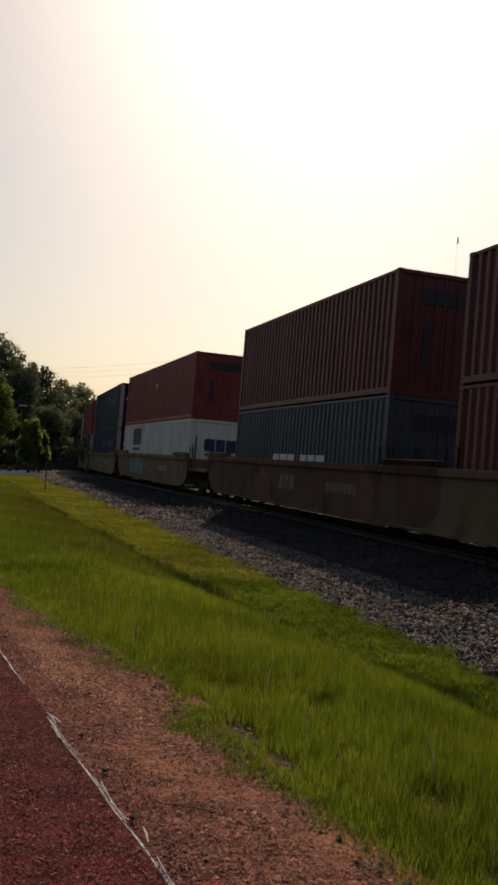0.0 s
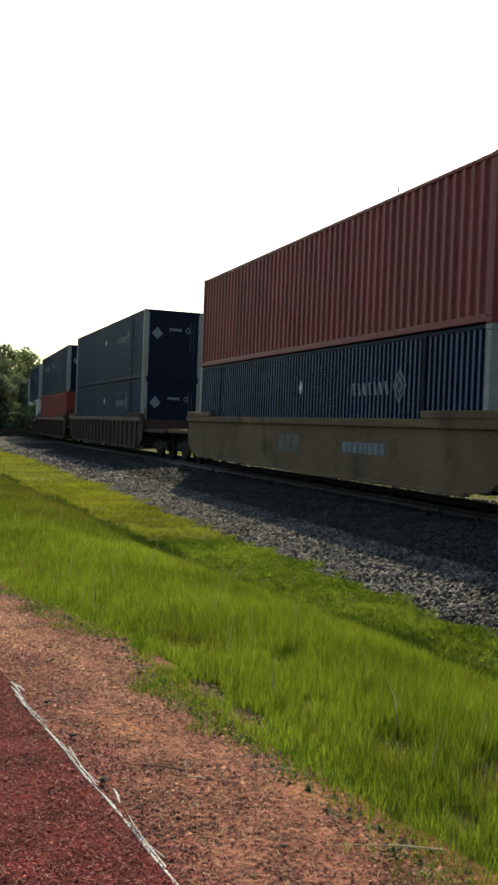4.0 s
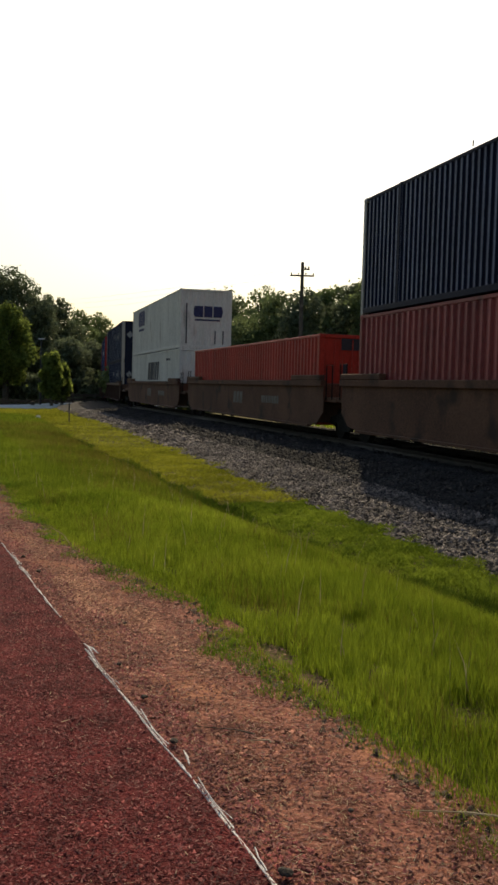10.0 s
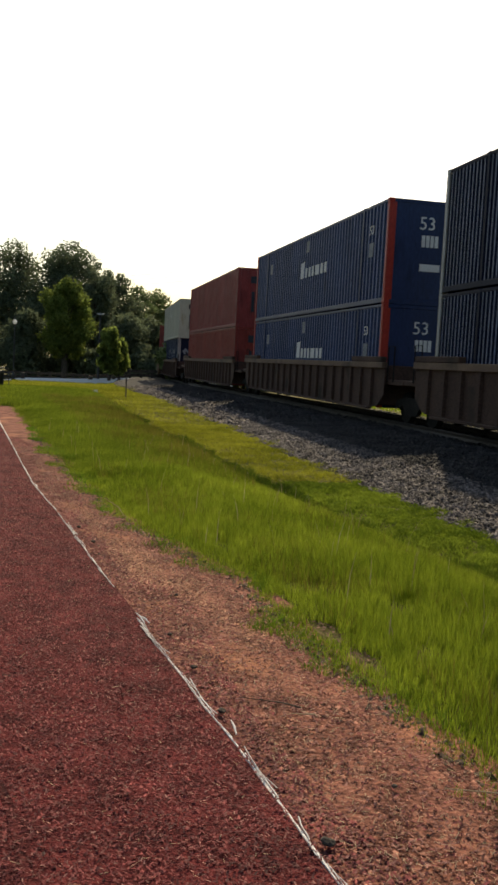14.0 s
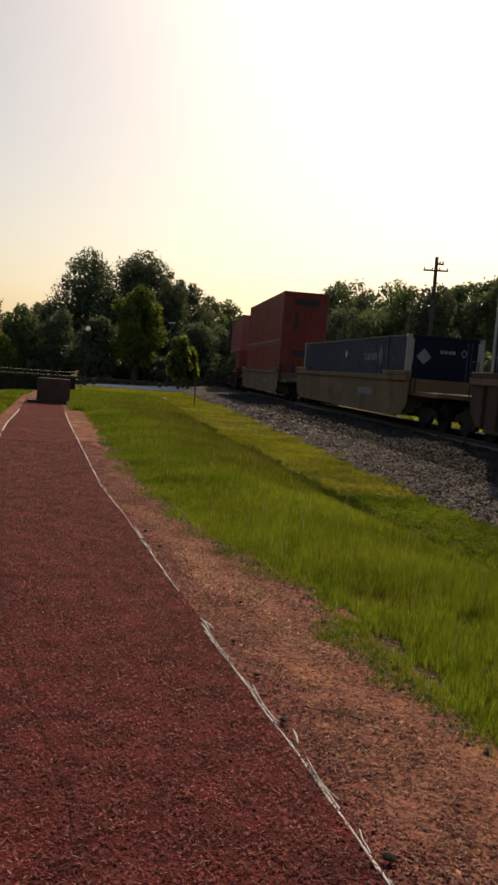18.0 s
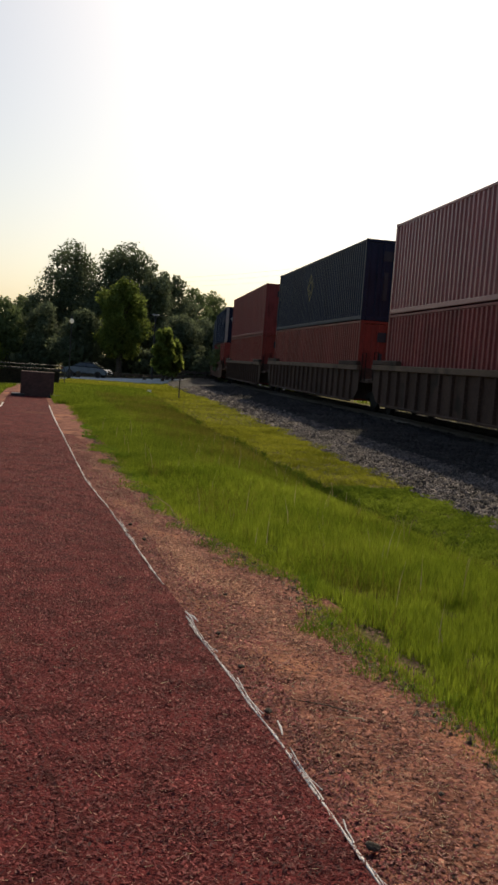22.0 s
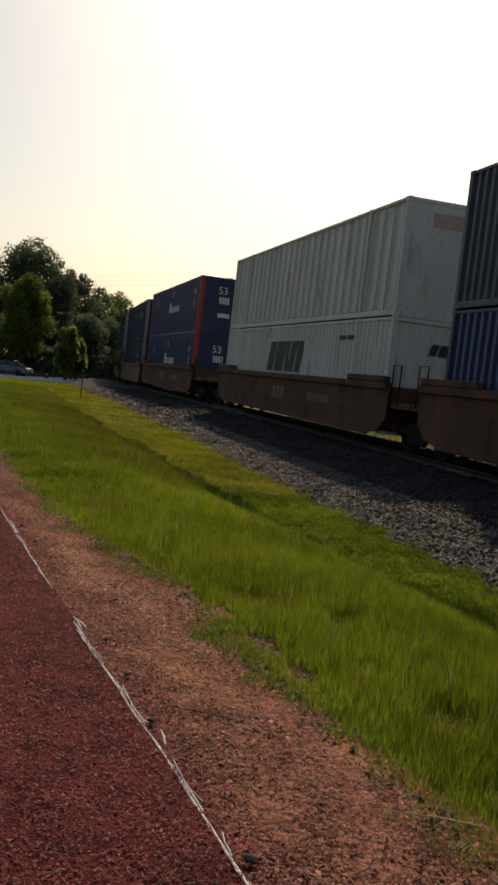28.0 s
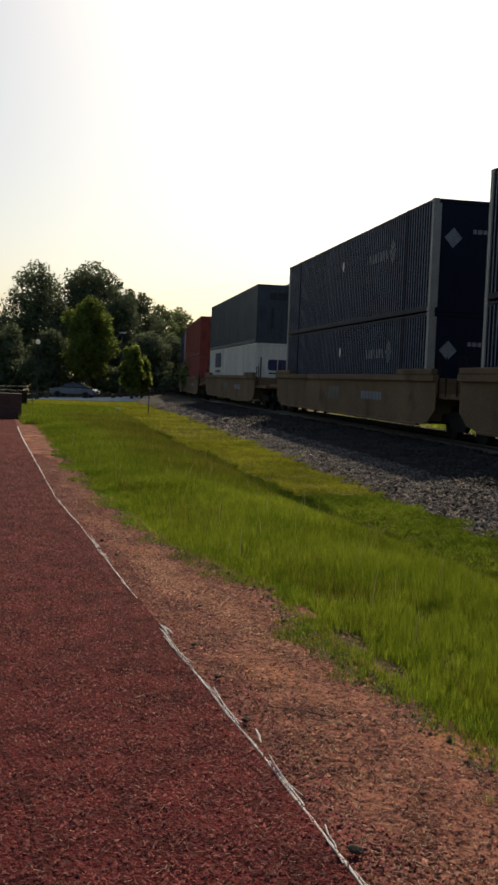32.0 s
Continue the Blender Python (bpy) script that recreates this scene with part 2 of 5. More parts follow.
PIPE = material("dull_pipe", (0.045, 0.045, 0.045), (0.10, 0.10, 0.095), 3, 30, 0.6, 0.3, bump=0.05)
BLACK = material("black_paint", (0.008, 0.008, 0.008), (0.03, 0.03, 0.03), 4, 30, 0.5, bump=0.05)
EARTH = material("bare_earth", (0.085, 0.046, 0.030), (0.235, 0.130, 0.085), 4, 40, 0.95, bump=0.5, per=0.4)
BANK_SOIL = material("dark_topsoil", (0.040, 0.024, 0.017), (0.130, 0.080, 0.052), 4, 40, 0.95, bump=0.6, per=0.4)
BANK = material("dark_bank", (0.012, 0.014, 0.008), (0.05, 0.05, 0.03), 0.8, 12, 0.95, bump=0.6)


# ---- small builders ----
def part(name, bm, mat, parent=None, label="", m=None):
    """Links a bmesh as one mesh object, under a thing or a part."""
    if isinstance(bm, bmesh.types.BMesh):
        me = bpy.data.meshes.new(name)
        bm.to_mesh(me)
        bm.free()
    else:
        me = bm
    if mat is not None and not me.materials:
        me.materials.append(mat)
    ob = new(name, me)
    ob.parent = parent
    if m is not None:
        ob.matrix_basis = m
    if label:
        ob["label"] = label
    return ob


def box(x0, x1, y0, y1, z0, z1, bevel=0.0, bm=None):
    bm = bm or bmesh.new()
    v = [bm.verts.new((x, y, z)) for x in (x0, x1) for y in (y0, y1) for z in (z0, z1)]
    f = [bm.faces.new([v[i] for i in q]) for q in ((0, 1, 3, 2), (4, 6, 7, 5), (0, 4, 5, 1), (2, 3, 7, 6), (0, 2, 6, 4), (1, 5, 7, 3))]
    if bevel:
        e = list({e for q in f for e in q.edges})
        bmesh.ops.bevel(bm, geom=e, offset=bevel, segments=1, affect="EDGES")
    return bm


def tube(points, radii, sides=8, bm=None, cap=True):
    """A tube through points, with a radius at each."""
    bm = bm or bmesh.new()
    rings = []
    pts = [Vector(p) for p in points]
    for i, p in enumerate(pts):
        d = (pts[min(i + 1, len(pts) - 1)] - pts[max(i - 1, 0)]).normalized()
        a = d.orthogonal().normalized() if abs(d.z) > 0.9 else d.cross(Vector((0, 0, 1))).normalized()
        b = d.cross(a)
        rings.append([bm.verts.new(p + (a * math.cos(q) + b * math.sin(q)) * radii[i]) for q in [2 * math.pi * k / sides for k in range(sides)]])
    for r, s in zip(rings, rings[1:]):
        for k in range(sides):
            bm.faces.new((r[k], r[(k + 1) % sides], s[(k + 1) % sides], s[k]))
    if cap:
        bm.faces.new(rings[0][::-1])
        bm.faces.new(rings[-1])
    return bm


def mesh_of(name, verts, faces, mat, smooth=False):
    """A mesh straight from arrays; faces all of one size."""
    me = bpy.data.meshes.new(name)
    verts, faces = np.asarray(verts, np.float32).reshape(-1, 3), np.asarray(faces, np.int32)
    k = faces.shape[1]
    me.vertices.add(len(verts))
    me.vertices.foreach_set("co", verts.ravel())
    me.loops.add(faces.size)
    me.loops.foreach_set("vertex_index", faces.ravel())
    me.polygons.add(len(faces))
    me.polygons.foreach_set("loop_start", np.arange(0, faces.size, k, dtype=np.int32))
    if smooth:
        me.polygons.foreach_set("use_smooth", np.ones(len(faces), bool))
    me.update(calc_edges=True)
    me.materials.append(mat)
    return me


def empty(name, label, category, group=""):
    ob = new(name)
    return tagged(ob, label, category, group)


# ---- the plan: s runs along the track, away from the camera, and q across it, to the right ----
HEAD = 17.2
AL = np.array([-math.sin(radians(HEAD)), math.cos(radians(HEAD))])
LA = np.array([math.cos(radians(HEAD)), math.sin(radians(HEAD))])
CURVE_S, CURVE_R = 48.0, 500.0
TRACK_Q, RAIL_Z = 10.345, 0.23


def bend(s):
    """Sideways shift and turn (radians, to the right) of the track at s."""
    d = np.maximum(np.asarray(s, float) - CURVE_S, 0)
    far = np.maximum(d - 150, 0)
    d = np.minimum(d, 150)
    turn = d / CURVE_R
    return d * d / (2 * CURVE_R) + far * turn, turn


def drop(s):
    """How far the line has sunk at s."""
    d = np.clip(np.asarray(s, float) - 20, 0, 90)
    return 7.5e-5 * d * d


def xy(s, q):
    s, q = np.asarray(s, float), np.asarray(q, float)
    return s * AL[0] + q * LA[0], s * AL[1] + q * LA[1]


def sq(x, y):
    return x * AL[0] + y * AL[1], x * LA[0] + y * LA[1]


PROFILE_Q = [-400, -60, -14, -7.2, -5.3, -3.2, 1.3, 2.0, 2.9, 3.5, 4.0, 5.2, 6.0, 8.3, 8.6, 12.2, 12.6, 15, 17, 30, 60, 400]
PROFILE_Z = [-3.0, -2.0, -1.7, -1.1, -0.1, 0, 0, -0.02, -0.10, -0.29, -0.20, -0.19, -0.10, -0.04, -0.03, -0.03, -0.04, -0.35, -0.3, 0.3, 1.6, 6]


def ditch_q(s):
    """The line of the ditch, which nears the runway with distance."""
    return np.interp(s, [-8, 4, 7, 10, 13, 17, 21, 26, 45, 70], [4.2, 4.15, 3.95, 3.6, 3.25, 3.15, 2.9, 2.55, 2.2, 3.0])


def ground_z(s, q):
    """Height of the ground; the strip by the track follows its bend and fall."""
    s, q = np.asarray(s, float), np.asarray(q, float)
    shift, _ = bend(s)
    near = np.clip((q + 2) / 6, 0, 1)
    d = q - shift * near
    d = d - (ditch_q(s) - 3.5) * np.interp(d, [1.4, 2.8, 4.3, 5.6], [0, 1, 1, 0])
    z = np.interp(d, PROFILE_Q, PROFILE_Z)
    z = z + 0.25 * np.clip((s - 45) / 15, 0, 1) * np.exp(-((d - 3.5) / 0.7) ** 2)
    fall = np.clip(s - 42, 0, 60) * 0.022
    line = np.clip((q - shift - 3.0) / 3.0, 0, 1)
    return z - fall * (1 - line) - drop(s) * line


# ---- ground ----
def grid_mesh(name, ss, qs, zfun, mat, curved=False):
    S, Q = np.meshgrid(np.asarray(ss, float), np.asarray(qs, float), indexing="ij")
    if curved:
        Q = Q + bend(S)[0]
    X, Y = xy(S, Q)
    Z = zfun(S, Q)
    nq = len(qs)
    i = (np.arange(len(ss) - 1)[:, None] * nq + np.arange(nq - 1)[None]).ravel()
    return mesh_of(name, np.stack([X, Y, Z], -1), np.stack([i, i + nq, i + nq + 1, i + 1][::-1], -1), mat, True)


near_s = np.concatenate([np.arange(-20, 60, 0.5), np.arange(60, 140, 2.0)])
all_s = np.concatenate([[-1500, -700, -300, -120, -60, -30], near_s, [140, 150, 170, 200, 260, 340, 500, 900, 2500]])
all_q = np.concatenate([[-2500, -900, -400, -200, -120, -80, -60, -45, -30, -22, -17], np.arange(-14, -3, 0.5), np.arange(-3, 9, 0.25), np.arange(9, 18, 0.5), np.arange(18, 40, 2), [40, 45, 50, 60, 80, 120, 200, 400, 900, 2500]])


def bumpy(S, Q):
    rough = np.sin(S * 1.7 + Q * 2.3) * np.sin(S * 0.9 - Q * 3.1) * 0.018
    on_grass = np.clip((Q - 1.6) * 2, 0, 1) * np.clip((4.6 - Q + bend(S)[0]) * 2, 0, 1) * 0.6
    return ground_z(S, Q) + rough * on_grass - 0.012


ground = tagged(part("ground", grid_mesh("ground", all_s, all_q, bumpy, SOIL), None), "grassy ground sloping gently away to the road", "ground", kind="structure")

# where the clay gives way to grass
EDGE_S = [-8, 2.9, 3.4, 4.0, 4.6, 5.6, 6.3, 6.8, 7.1, 7.8, 8.6, 10.7, 13.3, 18.7, 31, 45]
EDGE_Q = [2.5, 1.80, 1.69, 1.61, 1.51, 1.44, 1.40, 1.35, 1.22, 1.06, 0.80, 0.51, 0.22, -0.28, -1.3, -2.2]


def run_right(s):
    return np.interp(s, [-8, 2.65, 3.1, 3.75, 4.55, 5.05, 5.5, 6.27, 7.62, 9.31, 11.5, 22.2, 31.5, 36], [2.0, 0.93, 0.885, 0.812, 0.712, 0.645, 0.602, 0.51, 0.355, 0.165, -0.12, -1.06, -1.8, -2.2])


def run_left(s):
    return np.interp(s, [-8, 6.3, 7.8, 10.2, 13.7, 21.1, 25.5, 31.5, 36], [0.05, -1.26, -1.42, -1.59, -1.82, -2.38, -2.60, -3.0, -3.3])


def strip(name, ss, lo, hi, n, zfun, mat, ragged_lo=0.0, ragged_hi=0.0):
    """A sheet between two edges that are functions of s, with ragged borders."""
    ss = np.asarray(ss, float)
    rnd = np.array([noise.noise(Vector((s * 1.3, 3.0, 0))) + 0.6 * noise.noise(Vector((s * 4.1, 9.0, 0))) for s in ss])
    rn2 = np.array([noise.noise(Vector((s * 1.1, 13.0, 0))) + 0.6 * noise.noise(Vector((s * 3.7, 19.0, 0))) for s in ss])
    L, H = lo(ss) + rnd * ragged_lo, hi(ss) + rn2 * ragged_hi
    k = np.linspace(0, 1, n)
    Q = L[:, None] * (1 - k) + H[:, None] * k
    S = np.repeat(ss[:, None], n, 1)
    X, Y = xy(S, Q)
    i = (np.arange(len(ss) - 1)[:, None] * n + np.arange(n - 1)[None]).ravel()
    return mesh_of(name, np.stack([X, Y, zfun(S, Q)], -1), np.stack([i, i + n, i + n + 1, i + 1][::-1], -1), mat, True)


def uneven(S, Q):
    """Small lumps and hollows of trodden clay."""
    return np.vectorize(lambda s, q: 0.012 * noise.noise(Vector((s * 1.7, q * 2.3, 4.0))) + 0.006 * noise.noise(Vector((s * 5.1, q * 6.3, 9.0))))(S, Q)


run_s = np.concatenate([np.arange(-8, 16, 0.2), np.arange(16, 34, 0.5)])
tagged(part("dirt_shoulder", strip("dirt_shoulder", np.concatenate([np.arange(-8, 20, 0.12), np.arange(20, 46, 0.4)]), lambda s: run_left(s) - np.interp(s, [-8, 8, 12, 16, 40], [2.4, 1.6, 1.3, 0.45, 0.2]), lambda s: np.interp(s, EDGE_S, [v + 0.22 for v in EDGE_Q]), 30, lambda S, Q: ground_z(S, Q) + uneven(S, Q), DIRT, 0.12, 0.10), None), "bare red clay beside the runway", "dirt", kind="structure")
tagged(part("runway", strip("runway", run_s, run_left, run_right, 12, lambda S, Q: ground_z(S, Q) + 0.022, CINDER, 0.01, 0.01), None), "dark red cinder runway", "runway", kind="structure")

RUT = material("damp_cinder", (0.042, 0.0095, 0.0100), (0.135, 0.028, 0.028), 6.0, 60, 0.95, spread=0.25, bump=0.8, gloss=0.1)
def rut_q(s):
    return np.interp(s, [2.6, 3.15, 3.7, 4.16, 5.22, 7.48, 12.6, 18], [0.0, -0.08, -0.2, -0.31, -0.55, -0.86, -1.42, -1.95])


tagged(part("wheel_rut", strip("wheel_rut", np.arange(2.6, 16, 0.06), lambda s: rut_q(s) - 0.016, lambda s: rut_q(s) + 0.016, 3, lambda S, Q: ground_z(S, Q) + 0.026, RUT, 0.016, 0.016), None), "faint dark wheel rut pressed into the runway", "rut", kind="structure")

# ballast
def ballast_z(S, Q):
    d = Q - bend(S)[0]
    return np.interp(d, [4.6, 4.85, 5.2, 5.5, 6.4, 8.0, 8.6, 12.1, 12.7, 15.5], [-0.34, -0.215, -0.175, -0.15, -0.04, 0.05, 0.07, 0.07, 0.05, -0.5]) - drop(S)


bal_s = np.concatenate([[-700, -300, -120, -60, -30], np.arange(-20, 60, 0.4), np.arange(60, 200, 2.0), [220, 260, 340]])
tagged(part("ballast_bed", grid_mesh("ballast_bed", bal_s, np.concatenate([np.arange(4.6, 9, 0.2), np.arange(9, 15.6, 0.5)]), lambda S, Q: ballast_z(S, Q) + 0.02 * np.sin(S * 7 + Q * 3) * np.sin(Q * 9 - S * 2), BALLAST, True), None), "grey crushed-stone ballast under the track", "ballast", kind="structure")


# rails and sleepers
def rail(name, off):
    prof = [(-0.07, 0), (0.07, 0), (0.07, 0.012), (0.012, 0.03), (0.012, 0.12), (0.036, 0.135), (0.036, 0.17), (-0.036, 0.17), (-0.036, 0.135), (-0.012, 0.12), (-0.012, 0.03), (-0.07, 0.012)]
    ss = np.concatenate([[-700], np.arange(-20, 200, 4.0), [340]])
    rows, n = [], len(prof)
    for s in ss:
        sh, _ = bend(s)
        for a, b in prof:
            x, y = xy(s, TRACK_Q + float(sh) + off + a)
            rows.append((x, y, RAIL_Z - 0.17 - float(drop(s)) + b))
    f = [(i * n + k, i * n + (k + 1) % n, (i + 1) * n + (k + 1) % n, (i + 1) * n + k) for i in range(len(ss) - 1) for k in range(n)]
    return part(name, mesh_of(name, rows, f, RAIL), None)


for off in (-0.755, 0.755):
    tagged(rail("rail", off), "worn steel rail on wooden sleepers", "rail", "rails of the track", "structure")


def on_track(s, off=0.0, z=0.0):
    """A pose on the track's centre at s: y runs along the track."""
    sh, turn = bend(s)
    x, y = xy(s, TRACK_Q + float(sh))
    p = pose(float(x), float(y), RAIL_Z - float(drop(s)) + z, 0, 0, HEAD - math.degrees(float(turn)))
    return p @ Matrix.Translation((off, 0, 0))


sleeper_mesh = None
track_bed = tagged(empty("sleepers", "dark wooden sleepers bedded in ballast", "sleepers"), kind="structure")
for i in range(140):
    s = -6 + i * 0.55
    if sleeper_mesh is None:
        first = part("sleeper", box(-1.3, 1.3, -0.115, 0.115, -0.18, 0, 0.015), SLEEPER, track_bed, m=on_track(s, 0, -0.165))
        sleeper_mesh = first.data
    else:
        part("sleeper", sleeper_mesh, None, track_bed, m=on_track(s, 0, -0.165))


# ---- woods and single trees ----
def spot(az, d, z=None):
    """A place d metres off, az degrees to the left of +y, on the ground."""
    x, y = -d * math.sin(radians(az)), d * math.cos(radians(az))
    return x, y, float(ground_z(*sq(x, y))) if z is None else z


def leaves(rng, lobes, count, size, hang=0.25):
    """Leaf clumps as small bent quads, thick on the outside of several lobes."""
    w = np.array([l[3] * l[3] for l in lobes])
    pick = rng.choice(len(lobes), count, p=w / w.sum())
    c = np.array([l[:3] for l in lobes])[pick]
    r = np.array([[l[3], l[3], l[3] * l[4]] for l in lobes])[pick]
    d = rng.normal(size=(count, 3))
    d /= np.linalg.norm(d, axis=1, keepdims=True)
    shell = rng.uniform(0.10, 1.0, (count, 1)) ** 0.45 * (1 + 0.10 * rng.uniform(0, 1, (count, 1)) ** 4)
    lump = 1 + 0.34 * np.sin(d[:, :1] * 7 + pick[:, None]) * np.sin(d[:, 1:2] * 6 + 2) * np.sin(d[:, 2:] * 8 + 1)
    p = c + d * r * shell * lump
    p[:, 2] -= hang * rng.uniform(0, 1, count)
    nrm = d + rng.normal(size=(count, 3)) * 0.8
    nrm /= np.linalg.norm(nrm, axis=1, keepdims=True)
    a = np.cross(nrm, rng.normal(size=(count, 3)))
    a /= np.linalg.norm(a, axis=1, keepdims=True)
    b = np.cross(nrm, a)
    s = size * rng.uniform(0.5, 1.25, (count, 1))
    tip = nrm * s * 0.35
    v = np.stack([p - a * s, p - b * s * 0.55 + tip, p + a * s, p + b * s * 0.55 + tip], 1)
    return v.reshape(-1, 3), (np.arange(count)[:, None] * 4 + np.arange(4)[None])


def tree(at, height, spread, mat, label, seed, count=2600, size=0.26, low=0.12, group="trees along the road", lobes=24, name="tree"):
    """A broadleaf tree: tapered trunk, limbs and a crown of leaf clumps."""
    rng = np.random.default_rng(seed)
    thing = empty(name, label, "tree", group)
    thing.location = at
    thing.rotation_euler = (0, 0, 0)
    r0 = 0.035 * height ** 0.9
    top = Vector((rng.uniform(-0.3, 0.3), rng.uniform(-0.3, 0.3), height * 0.78))
    part("trunk", tube([(0, 0, -0.4), (0.05, 0, height * 0.25), top * 0.62, top], (r0 * 1.25, r0 * 0.85, r0 * 0.55, r0 * 0.15), 8), BARK, thing)
    ls, z0 = [], height * low
    for i in range(lobes):
        k = (i + 0.5) / lobes
        z = z0 + (height - z0) * (0.16 + 0.72 * k)
        wid = spread * (0.95 - 0.62 * abs(k - 0.38) ** 1.25 * 1.4)
        ang = i * 2.399 + rng.uniform(-0.5, 0.5)
        off = wid * rng.uniform(0.22, 0.78)
        rad = max(0.5, spread * rng.uniform(0.22, 0.52) * (1.15 - 0.5 * k))
        ls.append((off * math.cos(ang), off * math.sin(ang), min(z, height - rad * 0.8), rad, 0.85))
    for x, y, z, r, _ in ls[::2]:
        s = min(0.9, max(0.25, (z - r) / height))
        part("limb", tube([tuple(top * s), (x * 0.5, y * 0.5, z - r * 0.4), (x, y, z)], (r0 * 0.35, r0 * 0.2, r0 * 0.06), 5), BARK, thing)
    v, f = leaves(rng, ls, int(count * (3.7 if height > 6 else 1.5)), size * (0.84 if height > 6 else 1.0))
    part("crown", mesh_of("crown", v, f, mat), None, thing)
    return thing


TREES = [
    # az, distance, height, spread, leaves, name of look
    (19.3, 118, 14.2, 6.0, LEAF_DARK, "tall dark broadleaf tree with an open crown", 6200),
    (16.3, 116, 14.1, 6.4, LEAF_DARK, "tall dark broadleaf tree with a broad crown", 6800),
    (25.6, 108, 11.0, 4.4, LEAF_DARK, "round dark broadleaf tree at the wood's edge", 3400),
    (27.8, 122, 11.0, 4.6, LEAF_MID, "grey-green broadleaf tree at the wood's edge", 2600),
    (30.5, 120, 10.5, 5.0, LEAF_DARK, "dark broadleaf tree at the wood's edge", 2400),
    (23.0, 104, 8.2, 3.6, LEAF_MID, "green broadleaf tree at the wood's edge", 2600),
    (24.4, 100, 5.4, 3.0, LEAF_BRIGHT, "low bright-green tree behind the road", 2000),
    (22.0, 118, 9.5, 3.2, LEAF_MID, "green broadleaf tree at the wood's edge", 2200),
    (20.8, 102, 7.4, 3.4, LEAF_DARK, "dark broadleaf tree at the wood's edge", 2600),
    (18.6, 99, 6.2, 3.2, LEAF_DARK, "dark shaded tree behind the road", 2400),
    (16.2, 97, 9.6, 3.1, LEAF_BRIGHT, "bright-green broadleaf tree behind the road", 3400),
    (14.4, 112, 12.6, 3.6, LEAF_DARK, "dark broadleaf tree at the wood's edge", 2800),
    (13.2, 120, 12.2, 3.6, LEAF_DARK, "dark broadleaf tree at the wood's edge", 2600),
    (11.9, 128, 11.2, 3.8, LEAF_MID, "green broadleaf tree at the wood's edge", 2400),
    (10.6, 136, 10.6, 4.2, LEAF_MID, "green broadleaf tree at the wood's edge", 2400),
    (12.6, 104, 6.2, 3.4, LEAF_DARK, "dark shaded tree behind the road", 2200),
    (10.9, 112, 6.0, 3.6, LEAF_DARK, "dark shaded tree behind the road", 2000),
    (13.5, 86, 4.4, 1.2, LEAF_BRIGHT, "slender young tree by the road", 1500),
    (12.9, 88, 3.4, 0.9, LEAF_BRIGHT, "slender young tree by the road", 1000),
    (5.3, 112, 9.4, 3.2, LEAF_MID, "green broadleaf tree at the wood's edge", 2200),
    (3.2, 116, 12.8, 4.6, LEAF_DARK, "dark broadleaf tree at the wood's edge", 2200),
    (0.8, 110, 12.4, 4.6, LEAF_MID, "green broadleaf tree at the wood's edge", 2200),
    (6.0, 100, 4.6, 3.2, LEAF_MID, "green broadleaf tree at the wood's edge", 2000),
    (3.6, 98, 8.4, 4.2, LEAF_DARK, "dark broadleaf tree at the wood's edge", 2000),
    (1.4, 97, 8.0, 4.2, LEAF_MID, "green broadleaf tree at the wood's edge", 2000),
    (4.0, 112, 12.2, 3.8, LEAF_MID, "green broadleaf tree at the wood's edge", 2600),
    (2.0, 118, 11.6, 4.6, LEAF_MID, "green broadleaf tree at the wood's edge", 2400),
]
k = 0
for az, d, h, w, mat, label, count in TREES:
    if d > 95:
        d, h, w = d * 1.13, h * 1.13, w * 1.13
    p = spot(az, d)
    tree(p, h * 1.15 + 0.4, w, mat, label, 100 + k, count)
    k += 1
# the wood beyond the tracks
rng = np.random.default_rng(5)
for i in range(20):
    az = -0.3 - i * 1.15 + rng.uniform(-0.3, 0.3)
    d = 96 + rng.uniform(0, 16)
    tree(spot(az, d), 13.9 + rng.uniform(-1.2, 1.2) + (2.0 if i > 10 else 0), rng.uniform(3.6, 4.8), (LEAF_MID, LEAF_DARK, LEAF_MID)[i % 3], "broadleaf tree in the wood beyond the tracks", 300 + i, 2300, group="wood beyond the tracks")
for i, (az, d, h) in enumerate(((-18.5, 66, 9.5), (-20.5, 60, 9.0), (-22.5, 62, 9.2), (-25, 60, 9.0))):
    tree(spot(az, d), h, 4.2, LEAF_BRIGHT, "bright-green tree on the bank beyond the tracks", 600 + i, 2400, group="wood beyond the tracks")
for i in range(14):
    az = 9 - i * 2.3 + rng.uniform(-0.5, 0.5)
    tree(spot(az, 72 + rng.uniform(0, 12)), 3.6 + rng.uniform(-0.8, 1.4), 3.0, (LEAF_MID, LEAF_BRIGHT)[i % 2], "low green thicket beyond the tracks", 400 + i, 1500, size=0.3, low=0.0, group="thicket beyond the tracks", lobes=7, name="bush")
for i in range(17):
    az = 37 - i * 1.6 + rng.uniform(-0.4, 0.4)
    tree(spot(az, 111 + rng.uniform(0, 5)), 3.8 + rng.uniform(-0.8, 1.0), 3.0, LEAF_DARK, "dark shaded undergrowth at the wood's edge", 500 + i, 1500, size=0.3, low=0.0, group="undergrowth behind the road", lobes=7, name="bush")


